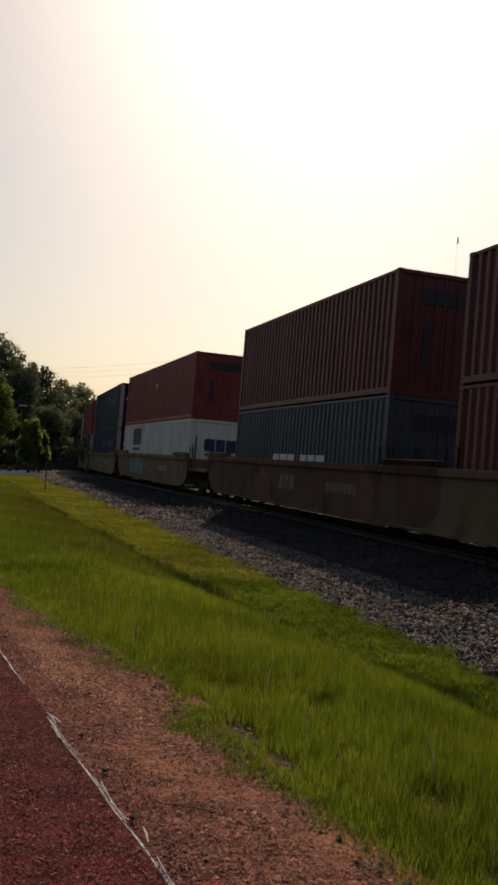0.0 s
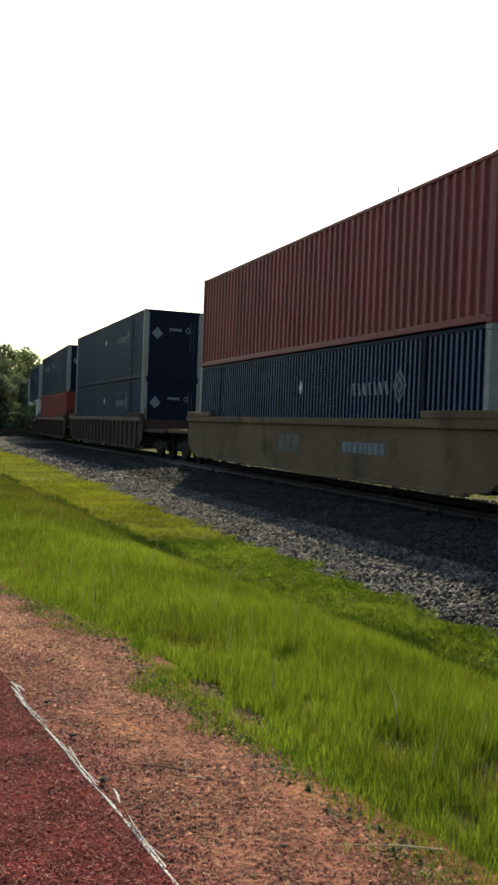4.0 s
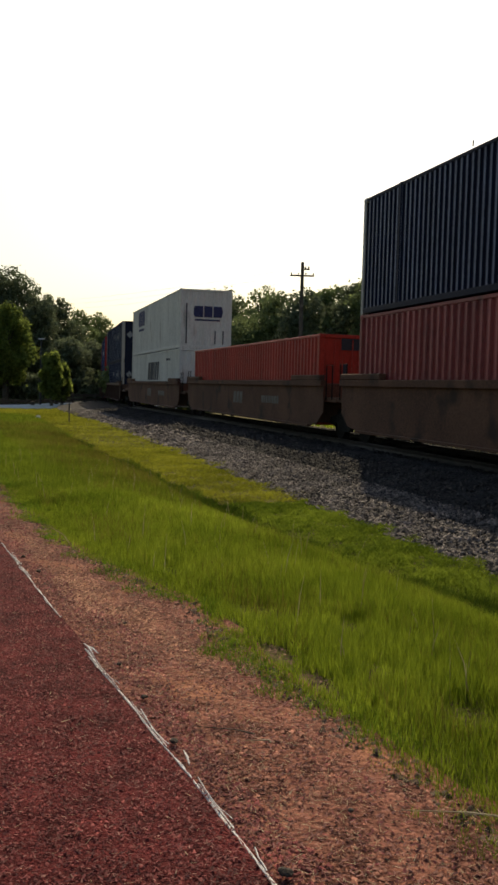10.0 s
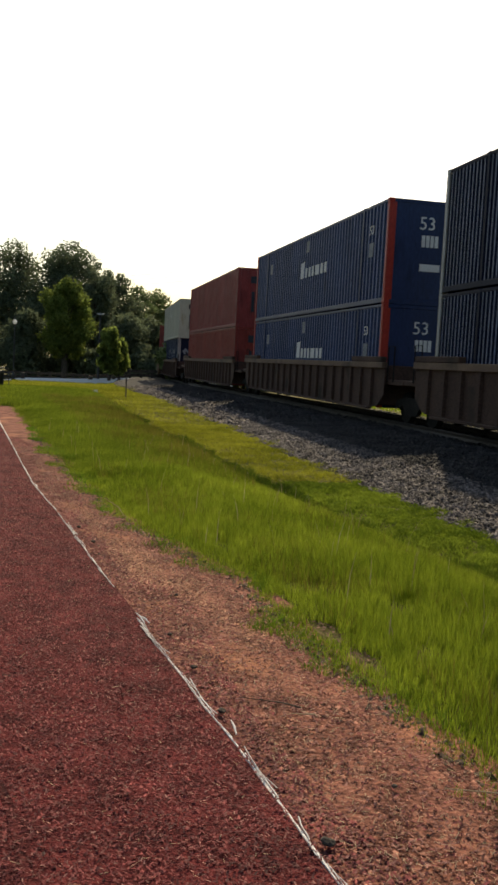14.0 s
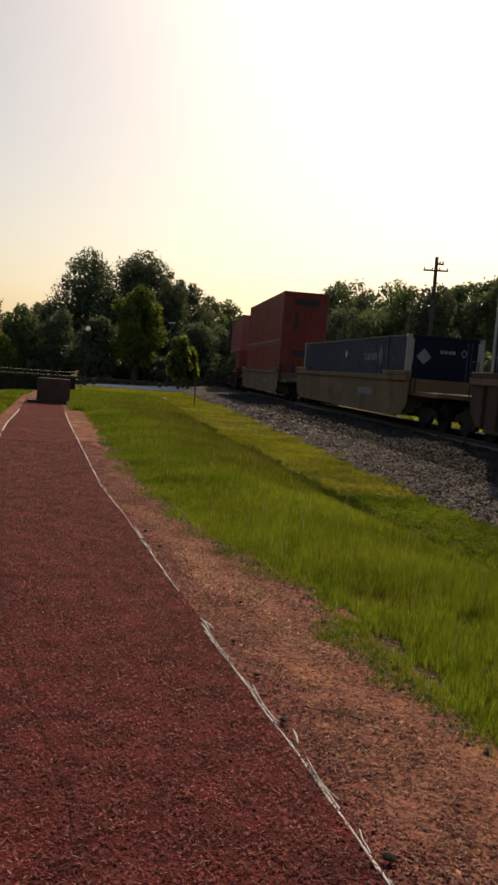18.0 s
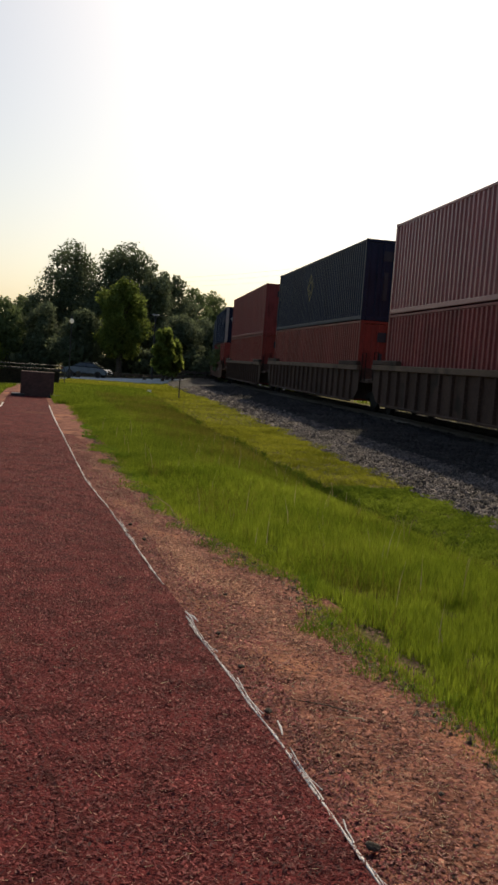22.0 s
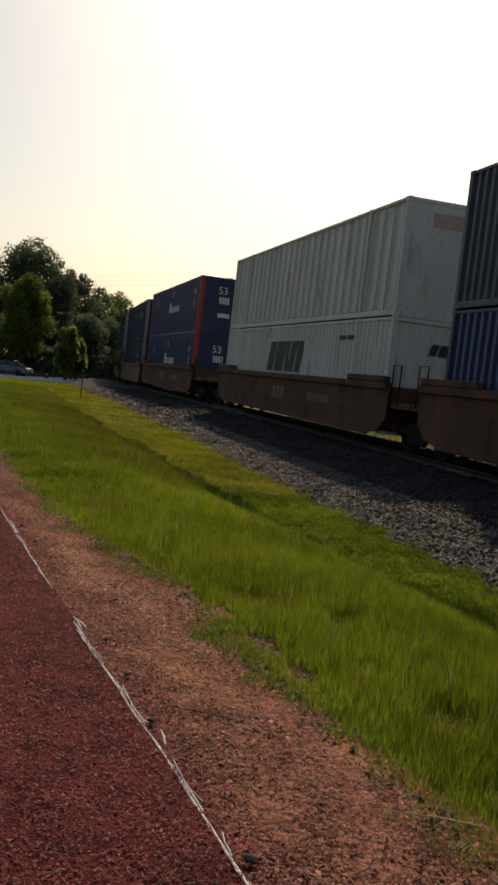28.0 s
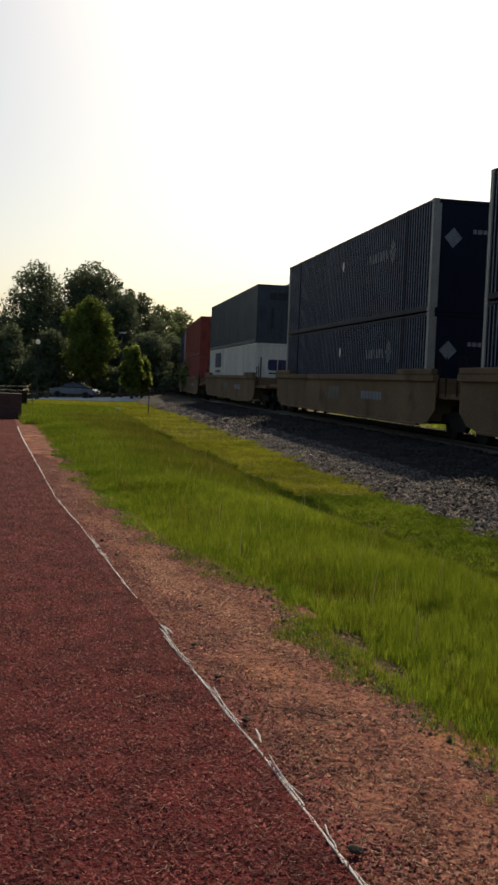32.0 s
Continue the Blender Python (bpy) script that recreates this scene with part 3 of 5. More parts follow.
# ---- white boundary lines of the runway ----
def frayed(name, ss, qfun, width, seed, label, group, frays=0):
    """A worn, twisted white tape pegged along the runway's edge, with loose strands."""
    rng = np.random.default_rng(seed)
    thing = empty(name, label, "line", group)
    n = max(8, int((ss[1] - ss[0]) / 0.05))
    s = np.linspace(*ss, n)
    wob = np.array([noise.noise(Vector((v * 1.6, seed, 0))) * 0.007 + noise.noise(Vector((v * 6, seed, 5))) * 0.003 for v in s])
    q = qfun(s) + wob
    x, y = xy(s, q)
    z = ground_z(s, q) + 0.03
    wid = width * (0.75 + 0.5 * np.array([noise.noise(Vector((v * 9, seed, 2))) for v in s]))

    def ribbon(px, py, pz, w, thick):
        v, f = [], []
        for i in range(len(px)):
            lx, ly = LA[0] * w[i] / 2, LA[1] * w[i] / 2
            v += [(px[i] - lx, py[i] - ly, pz[i]), (px[i] - lx * 0.3, py[i] - ly * 0.3, pz[i] + thick), (px[i] + lx * 0.5, py[i] + ly * 0.5, pz[i] + thick * 0.8), (px[i] + lx, py[i] + ly, pz[i])]
        for i in range(len(px) - 1):
            for k in range(4):
                a, b = i * 4 + k, i * 4 + (k + 1) % 4
                f.append((a, b, b + 4, a + 4))
        return v, f

    for j in range(3):
        side = np.array([noise.noise(Vector((u * 2.3, seed + 7 * j, 1))) * (0.004, 0.010, 0.013)[j] + noise.noise(Vector((u * 9, seed + 3 * j, 4))) * 0.003 for u in s])
        lift = np.array([max(0, noise.noise(Vector((u * 3.1, seed + 5 * j, 8)))) * 0.006 for u in s])
        px, py = xy(s, q + side)
        v, f = ribbon(px, py, z - 0.008 + lift, wid * (0.46, 0.30, 0.22)[j] * np.interp(s, [4, 20], [1, 1.9]), 0.003)
        part("strand", mesh_of("strand", v, f, LINE), None, thing)
    V, F = [], []
    for i in range(frays // 3):
        k = rng.integers(2, n - 3)
        ln = rng.uniform(0.08, 0.5)
        m = 8
        u = np.linspace(0, 1, m)
        sa = s[k] + u * ln * rng.choice((-1, 1))
        qa = np.interp(sa, s, q) + rng.choice((-1, 1, 1)) * (0.006 + 0.022 * rng.uniform(0, 1) * u ** 1.5) + 0.002 * np.sin(u * 9 + i)
        px, py = xy(sa, qa)
        pz = ground_z(sa, qa) + 0.028 + 0.012 * rng.uniform(0, 1) * u ** 2
        v, f = ribbon(px, py, pz, np.full(m, rng.uniform(0.003, 0.007)), 0.002)
        F += [tuple(a + len(V) for a in q_) for q_ in f]
        V += v
    if V:
        tagged(part("fraying", mesh_of("fraying", V, F, LINE), None, thing), kind="stuff")
    return thing


RIGHT = [(-6.0, 5.55, 0.032, 260), (6.33, 9.35, 0.028, 40), (9.5, 13.4, 0.032, 16), (13.6, 19.2, 0.036, 14), (19.4, 26.5, 0.040, 8)]
for i, (a, b, w, n) in enumerate(RIGHT):
    frayed("boundary_line", (a, b), lambda s: run_right(s) - 0.010, w, 11 + i, "frayed white tape marking the runway's edge", "boundary lines of the runway", n)
LEFT = [(-6.0, 9.6, 0.045, 50), (9.9, 13.9, 0.05, 14), (14.7, 15.5, 0.05, 4), (16.0, 18.0, 0.05, 6), (18.8, 22.0, 0.05, 6), (22.3, 26.6, 0.05, 6)]
for i, (a, b, w, n) in enumerate(LEFT):
    frayed("boundary_line", (a, b), run_left, w, 31 + i, "frayed white tape marking the runway's edge", "boundary lines of the runway", n)
# the frayed knot and torn end of the nearest line
for i, (s, q, ln, turn) in enumerate(((3.80, 0.838, 0.14, -2), (5.48, 0.625, 0.14, 16), (5.52, 0.60, 0.20, 9))):
    x, y = xy(s, q)
    m = pose(float(x), float(y), 0.03, 0, 0, HEAD + turn)
    ob = part("tape_scrap", tube([(0, -ln / 2, 0), (0.002, 0, 0.006), (0, ln / 2, 0.004)], (0.003, 0.006, 0.003), 5), LINE, None, m=m)
    tagged(ob, "torn scrap of white tape on clay", "scrap", "scraps of tape")


# ---- stones lying on the clay ----
def pebble(s, q, r, seed, mat, label):
    rng = np.random.default_rng(seed)
    bm = bmesh.new()
    bmesh.ops.create_icosphere(bm, subdivisions=2, radius=r)
    for v in bm.verts:
        v.co *= 1 + 0.35 * noise.noise(v.co / r * 1.1 + Vector((seed, 0, 0)))
        v.co.z *= 0.6
    x, y = xy(s, q)
    ob = part("pebble", bm, mat, None, m=pose(float(x), float(y), 0.02 + r * 0.3, 0, 0, rng.uniform(0, 360)))
    tagged(ob, "dark pebble lying on the clay", "stone", "pebbles by the runway")


for i, (s, q, r) in enumerate(((2.82, 0.965, 0.024), (4.01, 0.825, 0.020), (4.62, 0.79, 0.018), (5.2, 0.74, 0.016), (7.9, 0.43, 0.02), (8.6, 0.33, 0.018), (3.2, 1.35, 0.012), (6.1, 0.9, 0.014))):
    pebble(s, q, r, 60 + i, SLEEPER, "")
for i, (s, q, ln, turn, r) in enumerate(((4.12, 1.08, 0.30, 62, 0.004), (3.95, 1.2, 0.12, 75, 0.005), (3.1, 1.74, 0.42, 70, 0.005), (9.35, 0.70, 0.20, 78, 0.006))):
    x, y = xy(s, q)
    up = 0.17 if i == 3 else 0.01
    ob = part("stick", tube([(0, -ln / 2, 0), (0.015, -0.05, up * 0.45), (-0.01, ln / 2, up)], (r, r * 0.8, r * 0.4), 5), (BARK, DRY, DRY, DRY)[i], None, m=pose(float(x), float(y), 0.012, 0, 0, HEAD + turn))
    tagged(ob, "thin dry stick lying on the clay", "stick", "sticks by the runway")


# ---- litter, grass and stones that nobody could count ----
def slivers(name, S, Q, z, length, width, mat, seed, lift=0.004, curl=0.0):
    """Flat slivers lying about: three-cornered strips."""
    rng = np.random.default_rng(seed)
    n = len(S)
    X, Y = xy(S, Q)
    a = rng.uniform(0, 2 * np.pi, n)
    L, W = length * rng.uniform(0.35, 1.0, n) ** 1.3, width * rng.uniform(0.5, 1.2, n)
    dx, dy = np.cos(a), np.sin(a)
    tilt = rng.uniform(-0.1, 0.22, n) * L + lift
    b = np.stack([X, Y, z + lift], -1)
    e = np.stack([X + dx * L, Y + dy * L, z + lift + np.abs(tilt)], -1)
    w = np.stack([-dy * W, dx * W, 0.15 * W], -1)
    v = np.stack([b - w, b + w, e + w * 0.6, e - w * 0.6], 1)
    return part(name, mesh_of(name, v.reshape(-1, 3), np.arange(n)[:, None] * 4 + np.arange(4)[None], mat), None)


rng = np.random.default_rng(2)


def scatter(n, s0, s1, lo, hi, power=1.0):
    S = s0 + (s1 - s0) * rng.uniform(0, 1, n) ** power
    a, b = lo(S), hi(S)
    return S, a + (b - a) * rng.uniform(0, 1, n)


def dirt_edge(s):
    return np.interp(s, EDGE_S, EDGE_Q)


def crumbs(name, S, Q, z, size, mat, seed, tall=0.8):
    """Loose granules: lopsided three-sided lumps."""
    rng = np.random.default_rng(seed)
    n = len(S)
    X, Y = xy(S, Q)
    r = size * rng.uniform(0.35, 1.2, n) ** 1.4
    a = rng.uniform(0, 2 * np.pi, n)
    ring3 = [np.stack([X + np.cos(a + k) * r * rng.uniform(0.6, 1.3, n), Y + np.sin(a + k) * r * rng.uniform(0.6, 1.3, n), z - 0.1 * r], -1) for k in (0, 2.1, 4.2)]
    top = np.stack([X + rng.normal(size=n) * r * 0.4, Y + rng.normal(size=n) * r * 0.4, z + r * tall * rng.uniform(0.5, 1.2, n)], -1)
    t = np.array([[0, 1, 3], [1, 2, 3], [2, 0, 3]])
    return part(name, mesh_of(name, np.stack(ring3 + [top], 1).reshape(-1, 3), (np.arange(n)[:, None, None] * 4 + t[None]).reshape(-1, 3), mat), None)


S, Q = scatter(52000, 1.6, 20, run_left, run_right, 1.6)
tagged(crumbs("runway_granules", S, Q, ground_z(S, Q) + 0.021, 0.0105, CHIP, 3), "dark red rubber and cinder granules on the runway", "granules", kind="stuff")
S, Q = scatter(46000, 1.6, 17, run_left, run_right, 1.6)
tagged(slivers("runway_shreds", S, Q, ground_z(S, Q) + 0.024, 0.021, 0.0036, CHIP, 32), "dark red shredded rubber on the runway", "chips", kind="stuff")
S, Q = scatter(11000, 1.6, 16, run_left, run_right, 1.6)
tagged(slivers("runway_chips", S, Q, ground_z(S, Q) + 0.030, 0.018, 0.0030, PALE_CHIP, 33), "paler worn chips on the runway", "chips", kind="stuff")
S, Q = scatter(30000, 1.6, 17, run_right, lambda s: dirt_edge(s) + 0.2, 1.5)
tagged(crumbs("clay_crumbs", S, Q, ground_z(S, Q) + 0.003, 0.0085, CLOD, 34), "crumbled red clay and grit", "crumbs", kind="stuff")
S, Q = scatter(9000, 5, 17, run_right, lambda s: dirt_edge(s) + 0.12, 1.2)
tagged(crumbs("clay_crumbs", S, Q, ground_z(S, Q) + 0.002, 0.015, CLOD, 40, 0.4), "crumbled red clay and grit", "crumbs", kind="stuff")
S, Q = scatter(16000, 1.6, 18, run_right, lambda s: run_right(s) + 0.30 + 0.12 * np.sin(1.3 * s), 1.5)
tagged(crumbs("spilled_granules", S, Q, ground_z(S, Q) + 0.004, 0.0105, CHIP, 71, 0.6), "dark red runway granules trodden out over the clay", "granules", kind="stuff")
S, Q = scatter(1200, 5, 17, run_right, lambda s: dirt_edge(s) + 0.12, 1.2)
tagged(crumbs("damp_clods", S, Q, ground_z(S, Q) + 0.002, 0.018, BANK_SOIL, 47, 0.3), "damp dark lumps on the clay", "clods", kind="stuff")
S, Q = scatter(5000, 1.6, 15, run_right, lambda s: dirt_edge(s) + 0.1, 1.4)
tagged(crumbs("clay_clods", S, Q, ground_z(S, Q) + 0.002, 0.017, CLOD, 38, 0.35), "larger lumps of dry red clay", "clods", kind="stuff")
S, Q = scatter(900, 1.6, 14, run_right, lambda s: dirt_edge(s) + 0.1, 1.4)
tagged(crumbs("dark_grit", S, Q, ground_z(S, Q) + 0.002, 0.008, SLEEPER, 39, 0.6), "dark grit trodden into the clay", "grit", kind="stuff")
# Clods at the grass edge; their dark colour also draws its shadow line.
S = rng.uniform(1.8, 18, 1700)
Q = dirt_edge(S) + rng.normal(size=1700) * 0.05 + 0.06
tagged(crumbs("edge_clods", S, Q, ground_z(S, Q) + 0.004, 0.022, BANK_SOIL, 35, 0.7), "clods along the grass edge, dark also for its shadow line", "clods", kind="stuff")
for s0, q0, a, b, n in ((7.3, 0.72, 0.95, 0.17, 2600), (6.3, 1.02, 0.5, 0.16, 900), (5.4, 1.2, 0.5, 0.12, 500), (9.4, 0.42, 0.9, 0.10, 500)):
    u, r = rng.uniform(0, 2 * np.pi, n), rng.uniform(0, 1, n) ** 0.7
    S, Q = s0 + a * r * np.cos(u), q0 + b * r * np.sin(u) - 0.09 * a * r * np.cos(u)
    tagged(crumbs("sandy_crumbs", S, Q, ground_z(S, Q) + 0.006, 0.011, SAND, 50, 0.4), "pale sandy clay washed over the shoulder", "sand", kind="stuff")
for s0, q0, a, b in [(4.84, 2.19, 0.16, 0.13), (5.87, 2.43, 0.20, 0.13), (4.1, 2.35, 0.22, 0.16), (3.75, 2.75, 0.2, 0.2), (5.3, 1.72, 0.3, 0.10), (4.75, 1.78, 0.22, 0.09)]:
    S, Q = s0 + a * rng.normal(size=260) * 0.6, q0 + b * rng.normal(size=260) * 0.6
    tagged(crumbs("bare_clods", S, Q, ground_z(S, Q), 0.013, EARTH, 51, 0.5), "bare brown clods showing through the grass", "clods", kind="stuff")
S, Q = scatter(7000, 1.6, 13, lambda s: run_left(s) - 1.4, run_left, 1.3)
tagged(crumbs("clay_crumbs", S, Q, ground_z(S, Q) + 0.004, 0.0065, CLOD, 36), "crumbled red clay and grit", "crumbs", kind="stuff")
S, Q = scatter(900, 1.6, 14, run_left, run_right, 1.5)
tagged(slivers("runway_straw", S, Q, ground_z(S, Q) + 0.024, 0.045, 0.0013, DRY, 4), "pale straw bits scattered on the runway", "straw", kind="stuff")
S, Q = scatter(9000, 1.6, 17, run_right, dirt_edge, 1.5)
tagged(slivers("dirt_chips", S, Q, ground_z(S, Q) + 0.004, 0.024, 0.0045, CHIP, 5), "reddish chips strewn over the clay", "chips", kind="stuff")
S, Q = scatter(9000, 1.6, 16, run_right, dirt_edge, 1.5)
tagged(slivers("dirt_chips", S, Q, ground_z(S, Q) + 0.006, 0.024, 0.0034, PALE_CHIP, 37), "paler worn chips strewn over the clay", "chips", kind="stuff")
S, Q = scatter(6500, 1.6, 16, lambda s: run_right(s) + 0.1, lambda s: dirt_edge(s) + 0.15, 1.5)
tagged(slivers("dirt_straw", S, Q, ground_z(S, Q) + 0.006, 0.040, 0.0014, DRY, 6), "dry grass clippings strewn over the clay", "straw", kind="stuff")


def blades(name, S, Q, height, width, mat, seed, lean=0.45, base=None, simple=False):
    """Grass blades: a bent strip of three triangles each, or one triangle far off."""
    rng = np.random.default_rng(seed)
    n = len(S)
    X, Y = xy(S, Q)
    Z = bumpy(S, Q) if base is None else base
    h = height * rng.uniform(0.45, 1.15, n)
    a, b = rng.uniform(0, 2 * np.pi, n), rng.uniform(0, 2 * np.pi, n)
    wx, wy = np.cos(a) * width / 2, np.sin(a) * width / 2
    lx, ly = np.cos(b) * lean * h * rng.uniform(0.1, 1, n), np.sin(b) * lean * h * rng.uniform(0.1, 1, n)
    z0 = Z - 0.01
    if simple:
        v = np.stack([np.stack([X - wx, Y - wy, z0], -1), np.stack([X + wx, Y + wy, z0], -1), np.stack([X + lx, Y + ly, z0 + h], -1)], 1).reshape(-1, 3)
        return part(name, mesh_of(name, v, np.arange(n * 3).reshape(-1, 3), mat), None)
    p = [np.stack([X - wx, Y - wy, z0], -1), np.stack([X + wx, Y + wy, z0], -1),
         np.stack([X - wx * 0.8 + lx * 0.35, Y - wy * 0.8 + ly * 0.35, z0 + h * 0.58], -1), np.stack([X + wx * 0.8 + lx * 0.35, Y + wy * 0.8 + ly * 0.35, z0 + h * 0.58], -1),
         np.stack([X + lx, Y + ly, z0 + h], -1)]
    v = np.stack(p, 1).reshape(-1, 3)
    t = np.array([[0, 1, 3], [0, 3, 2], [2, 3, 4]])
    return part(name, mesh_of(name, v, (np.arange(n)[:, None, None] * 5 + t[None]).reshape(-1, 3), mat), None)


# thin, browned spots in the verge: s, q, half length, half width
BARE_SPOTS = [(4.84, 2.19, 0.16, 0.13), (5.87, 2.43, 0.20, 0.13), (4.1, 2.35, 0.22, 0.16), (3.75, 2.75, 0.2, 0.2), (5.3, 1.72, 0.3, 0.10), (4.75, 1.78, 0.22, 0.09), (6.0, 1.62, 0.18, 0.07), (3.3, 2.2, 0.12, 0.1), (7.9, 1.55, 0.2, 0.08), (3.5, 3.2, 0.25, 0.12)]


def patchy(S, Q, seed, at=-0.35):
    """Keeps blades out of bare patches."""
    f = np.sin(S * 2.1 + seed) * np.sin(Q * 3.3 + S * 0.7) + 0.6 * np.sin(S * 5.3 + Q * 4.1 + seed)
    keep = f > at * 2
    for s0, q0, a, b in BARE_SPOTS:
        keep &= ((S - s0) / a) ** 2 + ((Q - q0) / b) ** 2 > 0.35 + 0.65 * np.abs(np.sin(S * 41.0 + Q * 67.0))
    return keep


def field(name, n, s0, s1, lo, hi, height, width, mat, seed, label, power=1.0, lean=0.45, at=-9.0):
    S, Q = scatter(n, s0, s1, lo, hi, power)
    k = patchy(S, Q, seed, at)
    S, Q = S[k], Q[k]
    hh = height(S, Q) if callable(height) else height
    ww = width(S) if callable(width) else width
    return tagged(blades(name, S, Q, hh, ww, mat, seed, lean, simple=s0 > 12), label, "grass", kind="stuff")


def grass_edge(s):
    """Where the grass ends: in tufts and bays."""
    return dirt_edge(s) + 0.03 + (0.07 * np.sin(3.1 * s + 0.6) + 0.06 * np.sin(7.7 * s + 1) + 0.05 * np.sin(17.3 * s)) * np.interp(s, [10, 30], [1, 0.6])


def ditch_edge(s, k=0.0):
    """The grass's wavy border along the ditch."""
    return ditch_q(s) - 0.2 + 0.08 * np.sin(0.9 * s + k) + 0.06 * np.sin(2.3 * s + 1 + k) + 0.05 * np.sin(6.1 * s + k)


far_wide = lambda s: np.interp(s, [2, 8, 20, 45], [0.0030, 0.0046, 0.013, 0.036])
tall_h = lambda S, Q: np.interp(Q - dirt_edge(S), [0, 0.2, 0.6, 1.4, 2.6], [0.045, 0.085, 0.165, 0.215, 0.15]) * np.interp(np.sin(S * 1.9 + Q * 2.6), [-1, 1], [0.9, 1.1])
weed_h = lambda S, Q: 0.03 + 0.055 * np.clip(0.5 + 0.4 * np.sin(S * 3.7 + Q * 2.1) * np.sin(Q * 5.3 - S * 1.1) + 0.35 * np.sin(S * 8.3 - Q * 6.7) * np.sin(Q * 9.1), 0, 1)
field("tall_grass", 165000, 1.8, 13, grass_edge, lambda s: ditch_edge(s) + 0.1, tall_h, far_wide, GRASS, 7, "tall yellow-green verge grass", 1.2, 0.5, -0.66)
field("tall_grass", 90000, 13, 28, grass_edge, lambda s: ditch_edge(s) + 0.05, tall_h, far_wide, RANK, 8, "tall yellow-green verge grass", 1.3, 0.5)
field("tall_grass", 36000, 28, 54, lambda s: dirt_edge(s) - 0.3, lambda s: ditch_q(s) + bend(s)[0], lambda S, Q: np.interp(S, [28, 44, 54], [0.24, 0.14, 0.08]), far_wide, RANK, 9, "yellowish verge grass towards the road", 1.3, 0.5)
field("edge_tufts", 9000, 1.8, 16, lambda s: grass_edge(s) - 0.12, lambda s: grass_edge(s) + 0.2, 0.08, far_wide, LEAF_GRASS, 10, "short ragged grass creeping over the clay", 1.3, 0.9, -0.1)
field("edge_clover", 7000, 1.8, 22, lambda s: grass_edge(s) - 0.04 + 0.08 * np.sin(2.3 * s), lambda s: grass_edge(s) + 0.22 + 0.14 * np.sin(1.7 * s + 1), 0.075, lambda s: far_wide(s) * 1.5, CLOVER, 61, "low bright green clover along the clay", 1.3, 0.9, 0.05)
field("ditch_grass", 42000, 1.8, 14, lambda s: ditch_edge(s) - 0.12, lambda s: ditch_edge(s, 2.0) + 0.40, 0.11, lambda s: far_wide(s) * 1.3, DITCH_SHADE, 21, "rank grass in the shallow ditch, its shade put into the colour", 1.2, 0.7)
field("ditch_grass", 16000, 14, 30, lambda s: ditch_edge(s) - 0.12, lambda s: ditch_edge(s, 2.0) + 0.45, 0.13, lambda s: far_wide(s) * 1.2, DITCH_SHADE, 24, "rank grass in the shallow ditch, its shade put into the colour", 1.2, 0.7)


def weed_edge(s):
    """Where the low weeds give way to ballast, in lobes."""
    return 5.05 + 0.13 * np.sin(s * 1.3) + 0.12 * np.sin(s * 3.1) + 0.07 * np.sin(s * 7.3)


field("low_weeds", 74000, 1.8, 13.9, lambda s: ditch_edge(s, 2.0) + 0.35, weed_edge, weed_h, lambda s: far_wide(s) * 2.4, LEAF_GRASS, 12, "dense low green weeds beside the ballast", 1.2, 1.2)
field("low_weeds", 34000, 13.9, 26, lambda s: ditch_edge(s, 2.0) + 0.3, weed_edge, weed_h, lambda s: far_wide(s) * 1.7, YELLOWED, 25, "dense low green weeds beside the ballast", 1.0, 1.2)
field("low_weeds", 26000, 26, 60, lambda s: ditch_q(s) + 0.2 + bend(s)[0], lambda s: weed_edge(s) + bend(s)[0], weed_h, lambda s: far_wide(s) * 1.5, YELLOWED, 13, "dense low green weeds beside the ballast", 1.2, 1.2)
field("left_grass", 30000, 9, 40, lambda s: np.interp(s, [9, 14, 24, 30, 40], [-4.6, -4.7, -4.8, -4.7, -4.4]), lambda s: run_left(s) - np.interp(s, [8, 12, 16, 40], [1.5, 1.2, 0.42, 0.2]), 0.13, far_wide, RANK, 14, "short mown grass beside the runway", 1.0, 0.7)
field("far_grass", 16000, -12, 60, lambda s: 16.5 + bend(s)[0], lambda s: 24 + bend(s)[0], 0.22, 0.06, GRASS, 15, "rough grass beyond the tracks", 1.0, 0.6)
field("browned_grass", 12000, 2.5, 13, lambda s: dirt_edge(s) + 0.35, lambda s: ditch_q(s) - 0.3, 0.21, far_wide, BROWNED, 22, "browned seeding grass among the green", 1.1, 0.5, -0.05)
field("browned_grass", 26000, 13, 34, lambda s: dirt_edge(s) + 1.3, lambda s: ditch_q(s) - 0.2, 0.25, far_wide, BROWNED, 23, "browned seeding grass among the green", 1.0, 0.45, -0.1)
field("dark_tufts", 16000, 2.5, 13, lambda s: dirt_edge(s) + 0.25, lambda s: ditch_edge(s), 0.17, far_wide, RANK, 26, "darker green tufts among the verge grass", 1.1, 0.55, 0.22)
field("far_verge", 20000, 54, 85, lambda s: -2.8 + 0 * s, lambda s: 5.2 + bend(s)[0], 0.14, 0.07, YELLOWED, 27, "yellowish verge grass before the road", 1.0, 0.6)
S, Q = scatter(130, 2.2, 20, lambda s: dirt_edge(s) + 0.3, lambda s: 3.3 + 0 * s, 1.2)
tagged(blades("seed_stalks", S, Q, 0.42, 0.006, DRY, 16, 0.35), "pale dry seed stalks standing in the grass", "grass", kind="stuff")

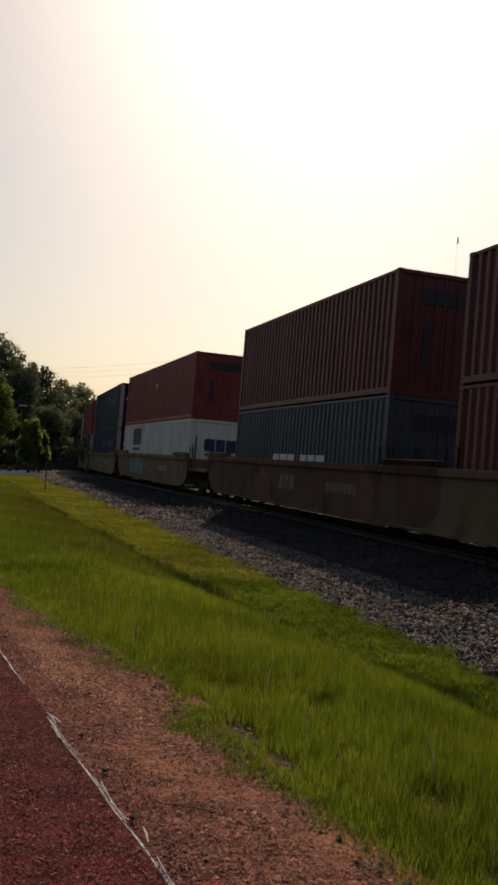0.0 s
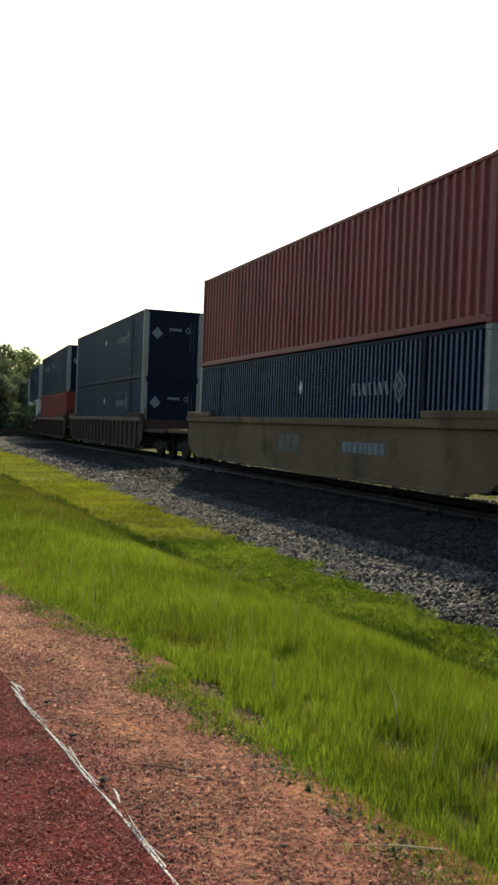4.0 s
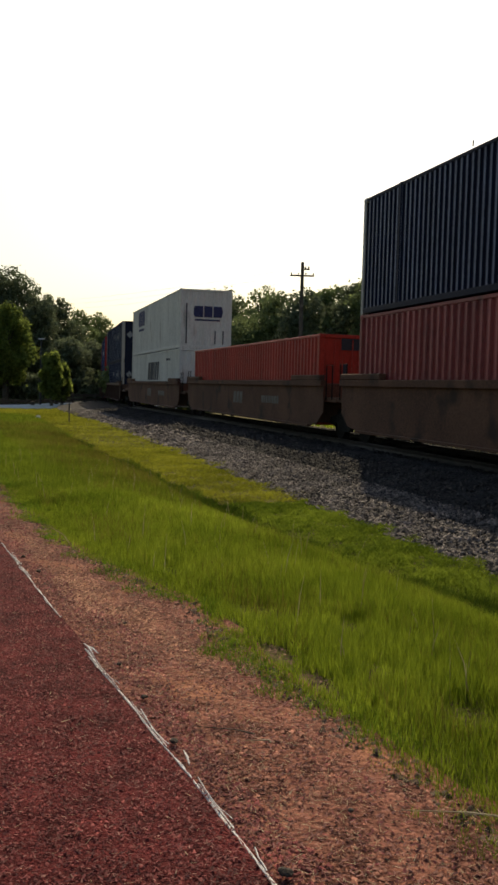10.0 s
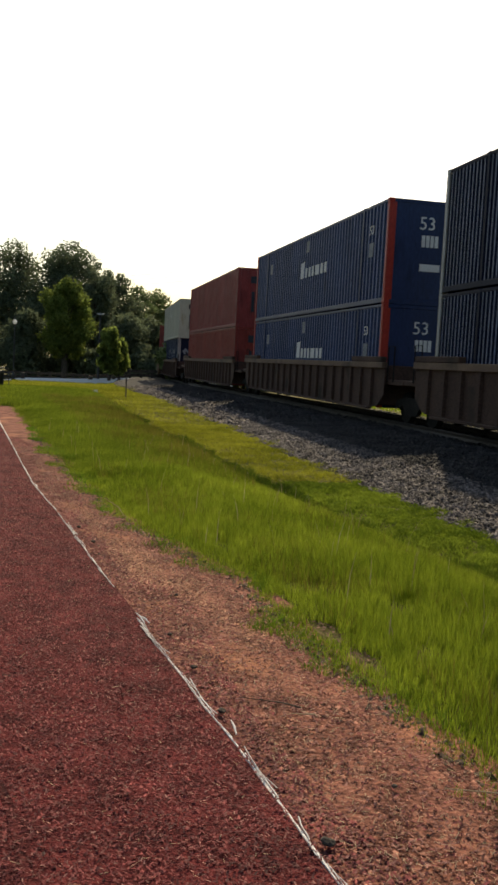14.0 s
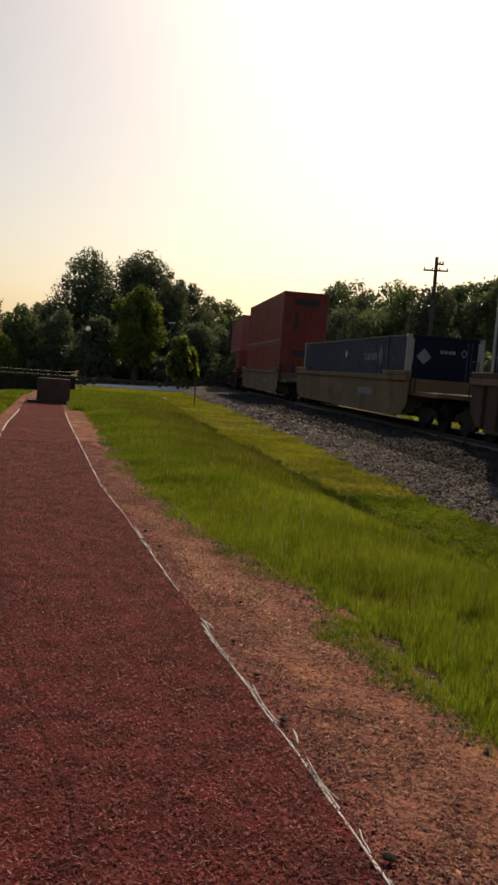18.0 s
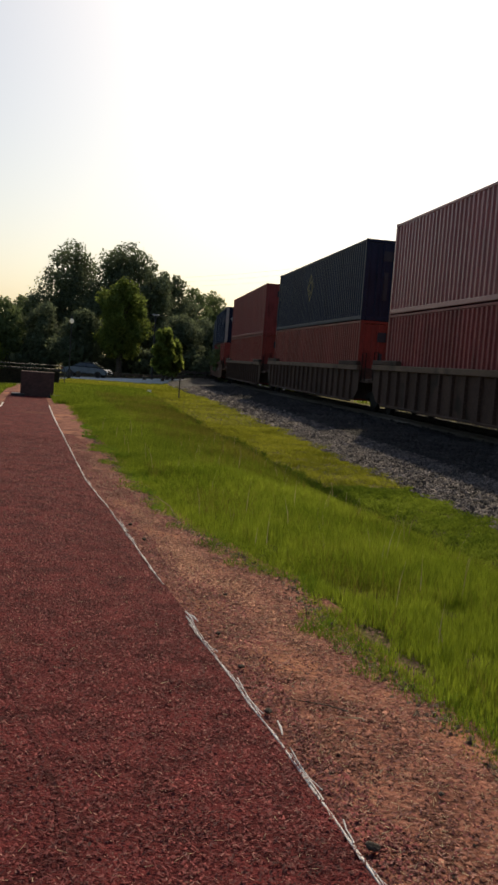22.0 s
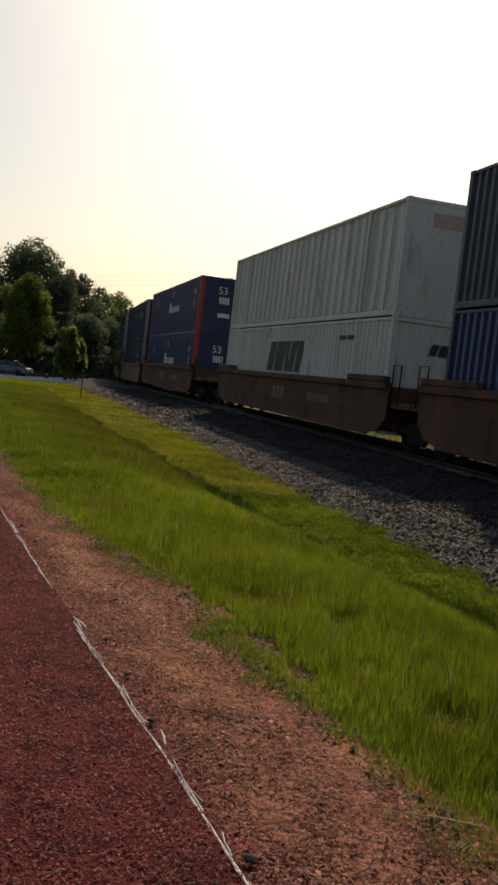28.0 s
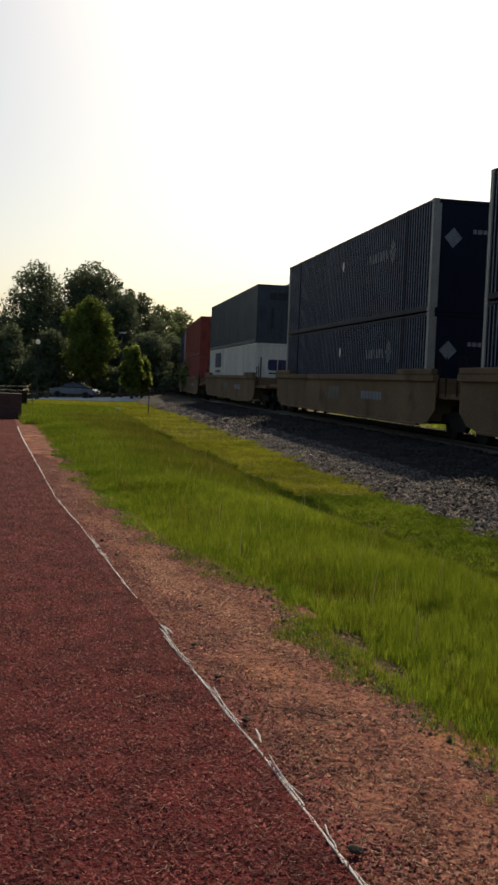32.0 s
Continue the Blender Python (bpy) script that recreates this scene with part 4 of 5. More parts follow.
field("tall_grass", 22000, -7, 1.9, dirt_edge, lambda s: ditch_edge(s) + 0.1, tall_h, 0.007, GRASS, 41, "tall yellow-green verge grass", 1.0, 0.5)
field("low_weeds", 12000, -7, 1.9, lambda s: ditch_edge(s) + 0.2, lambda s: 5.1 + 0.2 * np.sin(s), weed_h, 0.009, LEAF_GRASS, 42, "dense low green weeds beside the ballast", 1.0, 1.0)
S, Q = scatter(9000, -6, 1.7, run_left, run_right)
tagged(crumbs("runway_granules", S, Q, ground_z(S, Q) + 0.022, 0.0085, CHIP, 43), "red rubber and cinder granules on the runway", "granules", kind="stuff")


def stones(name, n, s0, s1, q0, q1, size, seed, power=1.0, mat=None):
    """Broken ballast stones: squashed, skewed eight-sided lumps."""
    rng = np.random.default_rng(seed)
    S = s0 + (s1 - s0) * rng.uniform(0, 1, n) ** power
    d = rng.uniform(q0, q1, n)
    Q = d + bend(S)[0]
    X, Y = xy(S, Q)
    Z = ballast_z(S, Q) + 0.012
    r = size * rng.uniform(0.5, 1.3, n)
    base = np.array([[1, 0, 0], [-1, 0, 0], [0, 1, 0], [0, -1, 0], [0, 0, 1], [0, 0, -1]], float)
    ax = rng.normal(size=(n, 3, 3)) * 0.45 + np.eye(3)
    ax *= rng.uniform(0.55, 1.1, (n, 3, 1))
    v = np.einsum("kj,njc->nkc", base, ax) * r[:, None, None]
    v[..., 2] *= 0.75
    v += np.stack([X, Y, Z], -1)[:, None]
    t = np.array([[0, 2, 4], [2, 1, 4], [1, 3, 4], [3, 0, 4], [2, 0, 5], [1, 2, 5], [3, 1, 5], [0, 3, 5]])
    return part(name, mesh_of(name, v.reshape(-1, 3), (np.arange(n)[:, None, None] * 6 + t[None]).reshape(-1, 3), mat or STONE), None)


tagged(stones("ballast_stones", 32000, 2, 26, 4.75, 6.5, 0.033, 17, 1.15), "loose grey ballast stones beside the track", "stones", kind="stuff")
# from q 6.4 on, the dark-coloured stones carry the train's shadow
tagged(stones("shadow_ballast_stones", 20000, 2, 26, 6.4, 9.2, 0.038, 45, 1.15, SHADOW_STONE), "ballast stones near the rails, coloured dark as train shadow", "stones", kind="stuff")
tagged(stones("ballast_stones", 6500, 26, 62, 4.75, 6.5, 0.07, 18, 1.2), "loose grey ballast stones beside the track", "stones", kind="stuff")
tagged(stones("shadow_ballast_stones", 5500, 26, 62, 6.4, 8.8, 0.07, 46, 1.2, SHADOW_STONE), "ballast stones near the rails, coloured dark as train shadow", "stones", kind="stuff")
tagged(stones("ballast_stones", 9000, -12, 2.1, 4.75, 7.0, 0.045, 44), "loose grey ballast stones beside the track", "stones", kind="stuff")
tagged(stones("shadow_ballast_stones", 6000, -14, 40, 9.2, 14.0, 0.055, 19, 1.0, SHADOW_STONE), "ballast stones between the rails, coloured dark as train shadow", "stones", kind="stuff")


# ---- the road, its barrier, car and lamps ----
ROAD_Z = [-3.0, -2.6, -1.9, -1.12, -0.98, -0.68, -0.62]


def along(az0, d0, az1, d1, n):
    a, b = Vector(spot(az0, d0)[:2]), Vector(spot(az1, d1)[:2])
    return [a.lerp(b, k / (n - 1)) for k in range(n)]


def road_z(q):
    """Height of the road's bed, level towards the crossing."""
    return float(np.interp(q, [-60, -12, -7, -2.6, 3, 7.5, 20], ROAD_Z))


def ribbon_on_ground(name, line, width, lift, mat, label, cat):
    v, f = [], []
    for i, p in enumerate(line):
        d = (line[min(i + 1, len(line) - 1)] - line[max(i - 1, 0)]).normalized()
        nrm = Vector((-d.y, d.x))
        for k in (-1, 1):
            w = p + nrm * width / 2 * k
            v.append((w.x, w.y, road_z(sq(p.x, p.y)[1]) + lift))
    n = len(v)
    v += [(x, y, z - 0.6) for x, y, z in v]
    f = [(2 * i, 2 * i + 1, 2 * i + 3, 2 * i + 2) for i in range(len(line) - 1)]
    f += [(2 * i + k, 2 * i + 2 + k, n + 2 * i + 2 + k, n + 2 * i + k) for i in range(len(line) - 1) for k in (0, 1)]
    return tagged(part(name, mesh_of(name, v, f, mat), None), label, cat, kind="structure")


ribbon_on_ground("road", along(72, 170, 48, 104, 30)[:-1] + along(48, 104, 6, 91, 40), 9.0, 0.22, ROAD, "pale concrete road crossing beyond the grass", "road")


def barrier(line, label, category, group, post_h, rails, mat, post_mat, every=1):
    """A roadside barrier of posts and long rails."""
    thing = empty("roadside_barrier", label, category, group)
    zs = [float(ground_z(*sq(p.x, p.y))) for p in line]
    for i in range(0, len(line), every):
        p = line[i]
        part("post", box(-0.08, 0.08, -0.08, 0.08, -0.2, post_h, 0.01), post_mat, thing, m=pose(p.x, p.y, zs[i]))
    for z, h, t in rails:
        bm = bmesh.new()
        d = (line[-1] - line[0]).normalized()
        nx, ny = -d.y * t, d.x * t
        vs = [[bm.verts.new((p.x + s * nx, p.y + s * ny, zz + z + e)) for s, e in ((-1, 0), (-1, h), (1, h), (1, 0))] for p, zz in zip(line, zs)]
        for a, b in zip(vs, vs[1:]):
            for k in range(4):
                bm.faces.new((a[k], a[(k + 1) % 4], b[(k + 1) % 4], b[k]))
        bm.faces.new(vs[0])
        bm.faces.new(vs[-1][::-1])
        part("rail", bm, mat, thing)
    return thing


barrier(along(30, 98, 10.2, 98, 30), "long dark timber roadside barrier", "barrier", "", 0.95, ((0.62, 0.26, 0.05), (0.22, 0.24, 0.05)), BARK, BARK)

# dark screened fence to the left of the runway's end, with a rounded pipe end
fence = empty("screened_fence", "dark fabric-screened fence with pipe top rails", "fence")
fl = along(19.75, 46, 44, 40, 13)
fz = [float(ground_z(*sq(p.x, p.y))) for p in fl]
for i, p in enumerate(fl):
    part("post", tube([(p.x, p.y, fz[i] - 0.2), (p.x, p.y, 0.66)], (0.035, 0.035), 8), BLACK, fence)
for i in range(len(fl) - 1):
    a, b = fl[i], fl[i + 1]
    bm = bmesh.new()
    cols = 8
    vs = []
    for k in range(cols + 1):
        p = a.lerp(b, k / cols)
        sag = 0.03 * math.sin(k * 2.1 + i)
        vs.append([bm.verts.new((p.x + sag * 0.5, p.y + sag, z)) for z in (min(fz[i], fz[i + 1]) - 0.1, -0.2, 0.56)])
    for k in range(cols):
        for r in range(2):
            bm.faces.new((vs[k][r], vs[k + 1][r], vs[k + 1][r + 1], vs[k][r + 1]))
    bmesh.ops.solidify(bm, geom=bm.faces[:], thickness=0.012)
    part("screen", bm, BANK, fence)
for z in (0.82, 0.64):
    part("top_rail", tube([(p.x, p.y, z) for p in fl], [0.024] * len(fl), 8), PIPE if z > 0.7 else BLACK, fence)
e = fl[0]
ed = (fl[0] - fl[1]).normalized()
part("end_bend", tube([(e.x, e.y, 0.82), (e.x + ed.x * 0.2, e.y + ed.y * 0.2, 0.78), (e.x + ed.x * 0.3, e.y + ed.y * 0.3, 0.62), (e.x + ed.x * 0.32, e.y + ed.y * 0.32, float(fz[0]) - 0.1)], [0.024] * 4, 8), PIPE, fence)

# the board across the runway's end
bx, by, _ = spot(21.0, 31.0)
board = empty("take_off_board", "brown wooden box standing across the runway's end", "board")
board.matrix_basis = pose(bx, by, 0, 0, 0, 21.0)
part("front_panel", box(-0.53, 0.53, -0.03, 0.03, 0.02, 0.80, 0.01), BOARD, board)
for sx in (-1, 1):
    part("side_panel", box(sx * 0.51 - 0.02, sx * 0.51 + 0.02, 0.03, 0.55, 0.02, 0.80, 0.01), BOARD, board)
part("lid", box(-0.53, 0.53, -0.03, 0.55, 0.80, 0.83, 0.01), BOARD, board)
for sx in (-1, 1):
    part("skid", box(sx * 0.6 - 0.22, sx * 0.6 + 0.22, -0.12, 0.5, 0.0, 0.10, 0.02), BLACK, board)


# low bleacher
bl = empty("bleacher", "low aluminium bleacher bench at the grass edge", "bench")
x, y, z = spot(26.3, 30.5)
bl.matrix_basis = pose(x, y, 1.6 - 30.5 * math.tan(radians(3.1)), 0, 0, 29.0)
for h, yy, w in ((0.25, 0.0, 0.24), (0.56, 0.45, 0.05), (0.84, 0.45, 0.05)):
    part("plank", box(-6.0, 0.0, yy, yy + w, h, h + 0.045, 0.008), GALV, bl)
for xx in (-5.6, -3.6, -1.8, -0.05):
    part("leg", tube([(xx, 0.1, -0.6), (xx, 0.1, 0.25)], (0.025, 0.025), 6), GALV, bl)
    part("back_post", tube([(xx, 0.47, -0.6), (xx, 0.47, 0.86)], (0.025, 0.025), 6), GALV, bl)
part("step", box(0.05, 0.55, -0.05, 0.2, 0.02, 0.07, 0.01), GALV, bl)


def lamp_post(az, d, top):
    x, y, z = spot(az, d)
    t = empty("street_lamp", "dark post lamp with a white globe", "lamp")
    t.location = (x, y, z)
    h = top - z
    part("base", tube([(0, 0, -0.1), (0, 0, 0.5), (0, 0, 0.8)], (0.19, 0.16, 0.08), 10), BLACK, t)
    part("post", tube([(0, 0, 0.8), (0, 0, h - 0.25)], (0.065, 0.05), 8), BLACK, t)
    bm = bmesh.new()
    bmesh.ops.create_uvsphere(bm, u_segments=14, v_segments=10, radius=0.21)
    bmesh.ops.translate(bm, verts=bm.verts, vec=(0, 0, h))
    part("globe", bm, MILK, t, "white glass globe")
    part("finial", tube([(0, 0, h + 0.24), (0, 0, h + 0.36), (0, 0, h + 0.5)], (0.1, 0.06, 0.01), 8), BLACK, t)
    return t


lamp_post(19.15, 85, 1.6 + 85 * math.tan(radians(1.77)))
x, y, z = spot(14.15, 91)
t = empty("road_light", "dark road light with a short arm", "lamp")
t.location = (x, y, z)
h = 1.6 + 91 * math.tan(radians(2.5)) - z
part("pole", tube([(0, 0, -0.2), (0, 0, h)], (0.11, 0.07), 8), BLACK, t)
part("arm", tube([(0, 0, h - 0.05), (0.8, 0, h + 0.05)], (0.04, 0.03), 6), BLACK, t)
part("head", box(-0.3, 0.35, -0.13, 0.13, h - 0.02, h + 0.1, 0.03), GALV, t)
for az, d, hh, mat, lab in ((12.43, 42.5, 0.92, POLE, "thin dark post at the grass edge"), (13.2, 90, 0.75, BARK, "stout dark bollard by the road"), (14.6, 90, 0.75, BARK, "stout dark bollard by the road"), (18.6, 90, 0.75, BARK, "stout dark bollard by the road")):
    x, y, z = spot(az, d)
    r = 0.03 if hh > 0.9 else 0.2
    p = part("marker_post", tube([(0, 0, -0.2), (0, 0, hh - 0.03), (0, 0, hh)], (r, r, r * 0.7), 8), mat, None, m=pose(x, y, z))
    tagged(p, lab, "post")
x, y, z = spot(14.25, 44)
p = part("marker_flag", box(-0.09, 0.09, -0.01, 0.01, 0.0, 0.2, 0.004), MARK_WHITE, None, m=pose(x, y, z + 0.02))
tagged(p, "small white marker in the grass", "marker")


# the car on the road
CAR_WHEELS = []


def car():
    c = empty("car", "dark silver-blue saloon car rolling to a halt on the road", "car")
    metal = material("car_paint", (0.05, 0.06, 0.085), (0.075, 0.09, 0.12), 2, 30, 0.16, 0.75, bump=0.0)
    glass = material("car_glass", (0.02, 0.025, 0.03), (0.04, 0.045, 0.05), 2, 30, 0.05, 0.0, bump=0.0, gloss=1.0)
    prof = [(-2.3, 0.35), (-2.32, 0.62), (-2.2, 0.86), (-1.2, 0.98), (1.25, 0.96), (2.1, 0.88), (2.28, 0.7), (2.3, 0.35)]
    roof = [(-1.35, 0.97), (-0.55, 1.40), (0.75, 1.42), (1.65, 0.95)]

    def loft(pr, w0, w1):
        bm = bmesh.new()
        n = len(pr)
        top = max(q for _, q in pr)
        low = min(q for _, q in pr)
        r = []
        for s in (-1, 1):
            r.append([bm.verts.new((p, s * (w0 + (w1 - w0) * (q - low) / (top - low)), q)) for p, q in pr])
        bm.faces.new(r[0])
        bm.faces.new(r[1][::-1])
        for i in range(n):
            bm.faces.new((r[0][i], r[1][i], r[1][(i + 1) % n], r[0][(i + 1) % n]))
        bmesh.ops.bevel(bm, geom=bm.edges[:], offset=0.11, segments=4, affect="EDGES")
        bmesh.ops.recalc_face_normals(bm, faces=bm.faces)
        return bm

    part("body", loft(prof, 0.88, 0.84), metal, c)
    part("cabin", loft(roof, 0.78, 0.62), glass, c, "dark glazed cabin")
    part("roof", box(-0.6, 0.8, -0.6, 0.6, 1.41, 1.45, 0.015), metal, c)
    screen = bmesh.new()
    corners = [screen.verts.new(q) for q in ((0.80, -0.58, 1.43), (0.80, 0.58, 1.43), (1.66, 0.70, 0.985), (1.66, -0.70, 0.985))]
    screen.faces.new(corners)
    bmesh.ops.solidify(screen, geom=screen.faces[:], thickness=0.012)
    part("windscreen", screen, material("bright_glass", (0.5, 0.52, 0.54), (0.6, 0.62, 0.64), 2, 30, 0.05, 0.9, bump=0.0), c, "windscreen mirroring the pale sky")
    for sy in (-1, 1):
        part("door_mirror", box(0.98, 1.12, sy * 0.92 - 0.10, sy * 0.92 + 0.10, 0.98, 1.10, 0.03), metal, c)
        part("door_pillar", tube([(0.12, sy * 0.785, 0.98), (0.08, sy * 0.645, 1.40)], (0.035, 0.035), 6), metal, c)
        part("tail_light", box(-2.31, -2.20, sy * 0.64 - 0.15, sy * 0.64 + 0.15, 0.66, 0.80, 0.02), material("tail_lens", (0.24, 0.01, 0.012), (0.32, 0.016, 0.018), 2, 30, 0.15, bump=0.0), c, "red tail light")
        part("sill_trim", box(-1.0, 0.98, sy * 0.885 - 0.02, sy * 0.885 + 0.02, 0.34, 0.42, 0.01), BLACK, c, "black plastic sill")
    part("grille", box(2.27, 2.37, -0.36, 0.36, 0.58, 0.70, 0.01), BLACK, c, "black grille")
    for sx in (-1.42, 1.38):
        for sy in (-1, 1):
            w = part("wheel", tube([(0, -0.1, 0), (0, 0.1, 0)], (0.33, 0.33), 18), BLACK, c, m=pose(sx, sy * 0.82, 0.33))
            CAR_WHEELS.append(w)
            part("rim", tube([(0, -0.11, 0), (0, 0.11, 0)], (0.2, 0.2), 12), STEEL, w)
    for sy in (-1, 1):
        part("headlight", box(2.2, 2.29, sy * 0.62 - 0.17, sy * 0.62 + 0.17, 0.62, 0.75, 0.02), MARK_WHITE, c, "clear headlight")
    part("bumper", box(2.2, 2.36, -0.8, 0.8, 0.36, 0.55, 0.03), metal, c)
    return c


saloon = car()
CAR_A, CAR_B = Vector(spot(46, 101.8)[:2]), Vector(spot(16.92, 91.5)[:2])


def car_run(t):
    """Metres that the car has yet to roll at t seconds before it stands."""
    return float(np.interp(t, [0, 12, 15, 17, 18, 20, 20.6, 21, 21.4, 22, 23.2, 24.4, 25.5, 32], [120, 45, 26.5, 16.2, 11.9, 5.7, 4.45, 3.6, 2.95, 1.85, 0.75, 0.15, 0, 0]))


def car_pose(t):
    d = (CAR_B - CAR_A).normalized()
    p = CAR_B - d * car_run(t)
    return pose(p.x, p.y, road_z(sq(p.x, p.y)[1]) + 0.22, 0, 0, math.degrees(math.atan2(d.y, d.x)) - 22)


# ---- poles and mast beyond the tracks ----
def utility_pole(az, d, el, arms, cans=False):
    x, y, z = spot(az, d)
    t = empty("utility_pole", "weathered wooden utility pole with crossarms" + (" and transformers" if cans else ""), "utility pole", "utility poles")
    t.matrix_basis = pose(x, y, z, 0, 0, az + 4)
    h = 1.6 + d * math.tan(radians(el)) - z
    part("pole", tube([(0, 0, -0.5), (0, 0, h * 0.5), (0, 0, h)], (0.19, 0.16, 0.125), 10), POLE, t)
    for dz, w, off in arms:
        a = part("crossarm", box(off - w / 2, off + w / 2, -0.06, 0.06, h - dz - 0.06, h - dz + 0.06, 0.01), POLE, t)
        for k in range(max(2, int(w / 0.55)) + 1):
            px = off - w / 2 + 0.08 + (w - 0.16) * k / max(2, int(w / 0.55))
            part("insulator", tube([(px, 0, h - dz + 0.06), (px, 0, h - dz + 0.16), (px, 0, h - dz + 0.24)], (0.03, 0.06, 0.03), 6), BLACK, a)
    if cans:
        for px, r in ((-0.42, 0.24), (0.42, 0.3), (0.95, 0.27)):
            c = part("transformer", tube([(px, 0, h - 3.6), (px, 0, h - 2.7), (px, 0, h - 2.62)], (r, r, r * 0.7), 12), GALV, t, "grey transformer can")
            part("bushing", tube([(px, 0, h - 2.62), (px, 0, h - 2.4)], (0.04, 0.025), 6), BLACK, c)
        part("cutouts", box(-0.95, -0.5, -0.05, 0.05, h - 1.6, h - 1.5, 0.01), BLACK, t)
        for px in (-0.9, -0.72, -0.55):
            part("cutout", tube([(px, 0, h - 1.25), (px - 0.06, 0, h - 1.85)], (0.05, 0.03), 6), BLACK, t)
    return (x, y, z + h)


p1 = utility_pole(-1.58, 70, 7.62, ((0.98, 1.8, 0.0), (0.5, 0.6, 0.25), (0.2, 0.1, 0)))
p2 = utility_pole(-13.55, 62, 8.38, ((0.45, 1.15, 0.0), (1.45, 0.6, -0.25)), True)
p0 = spot(14, 150, 12.5)
x, y, z = spot(-14.0, 60.5)
pl = part("metal_pole", tube([(0, 0, -0.3), (0, 0, 1.6 + 60.5 * math.tan(radians(5.06)) - z)], (0.14, 0.11), 10), GALV, None, m=pose(x, y, z))
tagged(pl, "pale galvanised metal pole beyond the tracks", "pole")


def wire(a, b, sag, dz, name="overhead_wire"):
    a, b = Vector(a) + Vector((0, 0, dz)), Vector(b) + Vector((0, 0, dz))
    pts = []
    for k in range(15):
        u = k / 14
        p = a.lerp(b, u)
        p.z -= sag * 4 * u * (1 - u)
        pts.append(tuple(p))
    ob = part(name, tube(pts, [0.006] * 15, 4), BLACK, None)
    tagged(ob, "thin dark overhead wire between poles", "wire", "overhead wires")


for dz in (-0.8, -0.35, -1.3):
    wire(p1, p2, 0.7, dz)
    wire(p1, (p1[0] - 52, p1[1] + 58, p1[2] + 1.4), 1.2, dz)
    wire(p2, (p2[0] + 45, p2[1] - 12, p2[2]), 0.8, dz)

mast = empty("radio_mast", "tall thin lattice radio mast far off", "mast")
x, y, z = spot(-11.5, 185)
mast.location = (x, y, z)
H = 1.6 + 185 * math.tan(radians(14.6)) - z
for k in range(3):
    a = 2 * math.pi * k / 3
    part("leg", tube([(0.3 * math.cos(a), 0.3 * math.sin(a), 0), (0.3 * math.cos(a), 0.3 * math.sin(a), H - 1)], (0.009, 0.009), 5), GALV, mast)
lat = bmesh.new()
for i in range(int(H / 1.2)):
    a, b = 2 * math.pi * i / 3, 2 * math.pi * (i + 1) / 3
    tube([(0.3 * math.cos(a), 0.3 * math.sin(a), i * 1.2), (0.3 * math.cos(b), 0.3 * math.sin(b), (i + 1) * 1.2 - 0.2)], (0.004, 0.004), 4, lat)
part("bracing", lat, GALV, mast)
part("beacon", tube([(0, 0, H - 1.2), (0, 0, H)], (0.16, 0.12), 8), BLACK, mast, "dark beacon at the top")


# ---- the train: containers in well cars ----
CW, CH, WELL = 2.59, 2.9, 0.36
MESHES = {}


def cached(key, build, second=None):
    if key not in MESHES:
        bm = build()
        me = bpy.data.meshes.new(key[0])
        bm.to_mesh(me)
        bm.free()
        me.materials.append(key[-1])
        if second is not None:
            me.materials.append(second)
        MESHES[key] = me
    return MESHES[key]


def piece(name, key, build, mat, parent, label="", m=None, second=None):
    """A part whose mesh is shared by all alike parts."""
    return part(name, cached((name, *key, mat), build, second), None, parent, label, m)


def corrugated(y0, y1, z0, z1, pitch, depth=0.05, thick=0.07):
    """A ribbed panel in the plane x = 0, whose ribs stand out towards -x."""
    bm = bmesh.new()
    n = max(1, round((y1 - y0) / pitch))
    p = (y1 - y0) / n
    line = [(y0, 0.0)]
    for i in range(n):
        a = y0 + i * p
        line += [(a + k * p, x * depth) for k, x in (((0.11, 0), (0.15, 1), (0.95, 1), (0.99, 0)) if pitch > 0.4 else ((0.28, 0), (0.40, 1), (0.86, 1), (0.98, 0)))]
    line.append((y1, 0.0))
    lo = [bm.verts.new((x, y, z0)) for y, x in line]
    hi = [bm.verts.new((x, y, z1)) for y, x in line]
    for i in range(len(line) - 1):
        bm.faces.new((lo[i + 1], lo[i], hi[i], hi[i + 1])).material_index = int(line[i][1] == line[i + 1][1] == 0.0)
    b = [bm.verts.new((thick, y, z)) for y, z in ((y0, z0), (y1, z0), (y1, z1), (y0, z1))]
    bm.faces.new(b)
    bm.faces.new(hi + [b[2], b[3]])
    bm.faces.new(lo[::-1] + [b[0], b[1]])
    bm.faces.new((lo[0], b[0], b[3], hi[0]))
    bm.faces.new((lo[-1], hi[-1], b[2], b[1]))
    return bm


def plates(shapes, thick=0.006):
    """Flat marks as thin plates: polygons of (y, z), facing -x."""
    bm = bmesh.new()
    for poly in shapes:
        a = [bm.verts.new((-thick, y, z)) for y, z in poly]
        b = [bm.verts.new((0, y, z)) for y, z in poly]
        bm.faces.new(a)
        for i in range(len(poly)):
            bm.faces.new((a[i], b[i], b[(i + 1) % len(poly)], a[(i + 1) % len(poly)]))
    bmesh.ops.remove_doubles(bm, verts=bm.verts, dist=0.0005)
    bmesh.ops.recalc_face_normals(bm, faces=bm.faces)
    return bm


def diamond(y, z, r, w=0.8):
    return [(y - r * w, z), (y, z - r), (y + r * w, z), (y, z + r)]


def ring(y, z, r, t, w=0.75):
    """The four bars of a diamond's outline."""
    o, i = diamond(y, z, r, w), diamond(y, z, r - t, w)
    return [[o[k], o[(k + 1) % 4], i[(k + 1) % 4], i[k]] for k in range(4)]


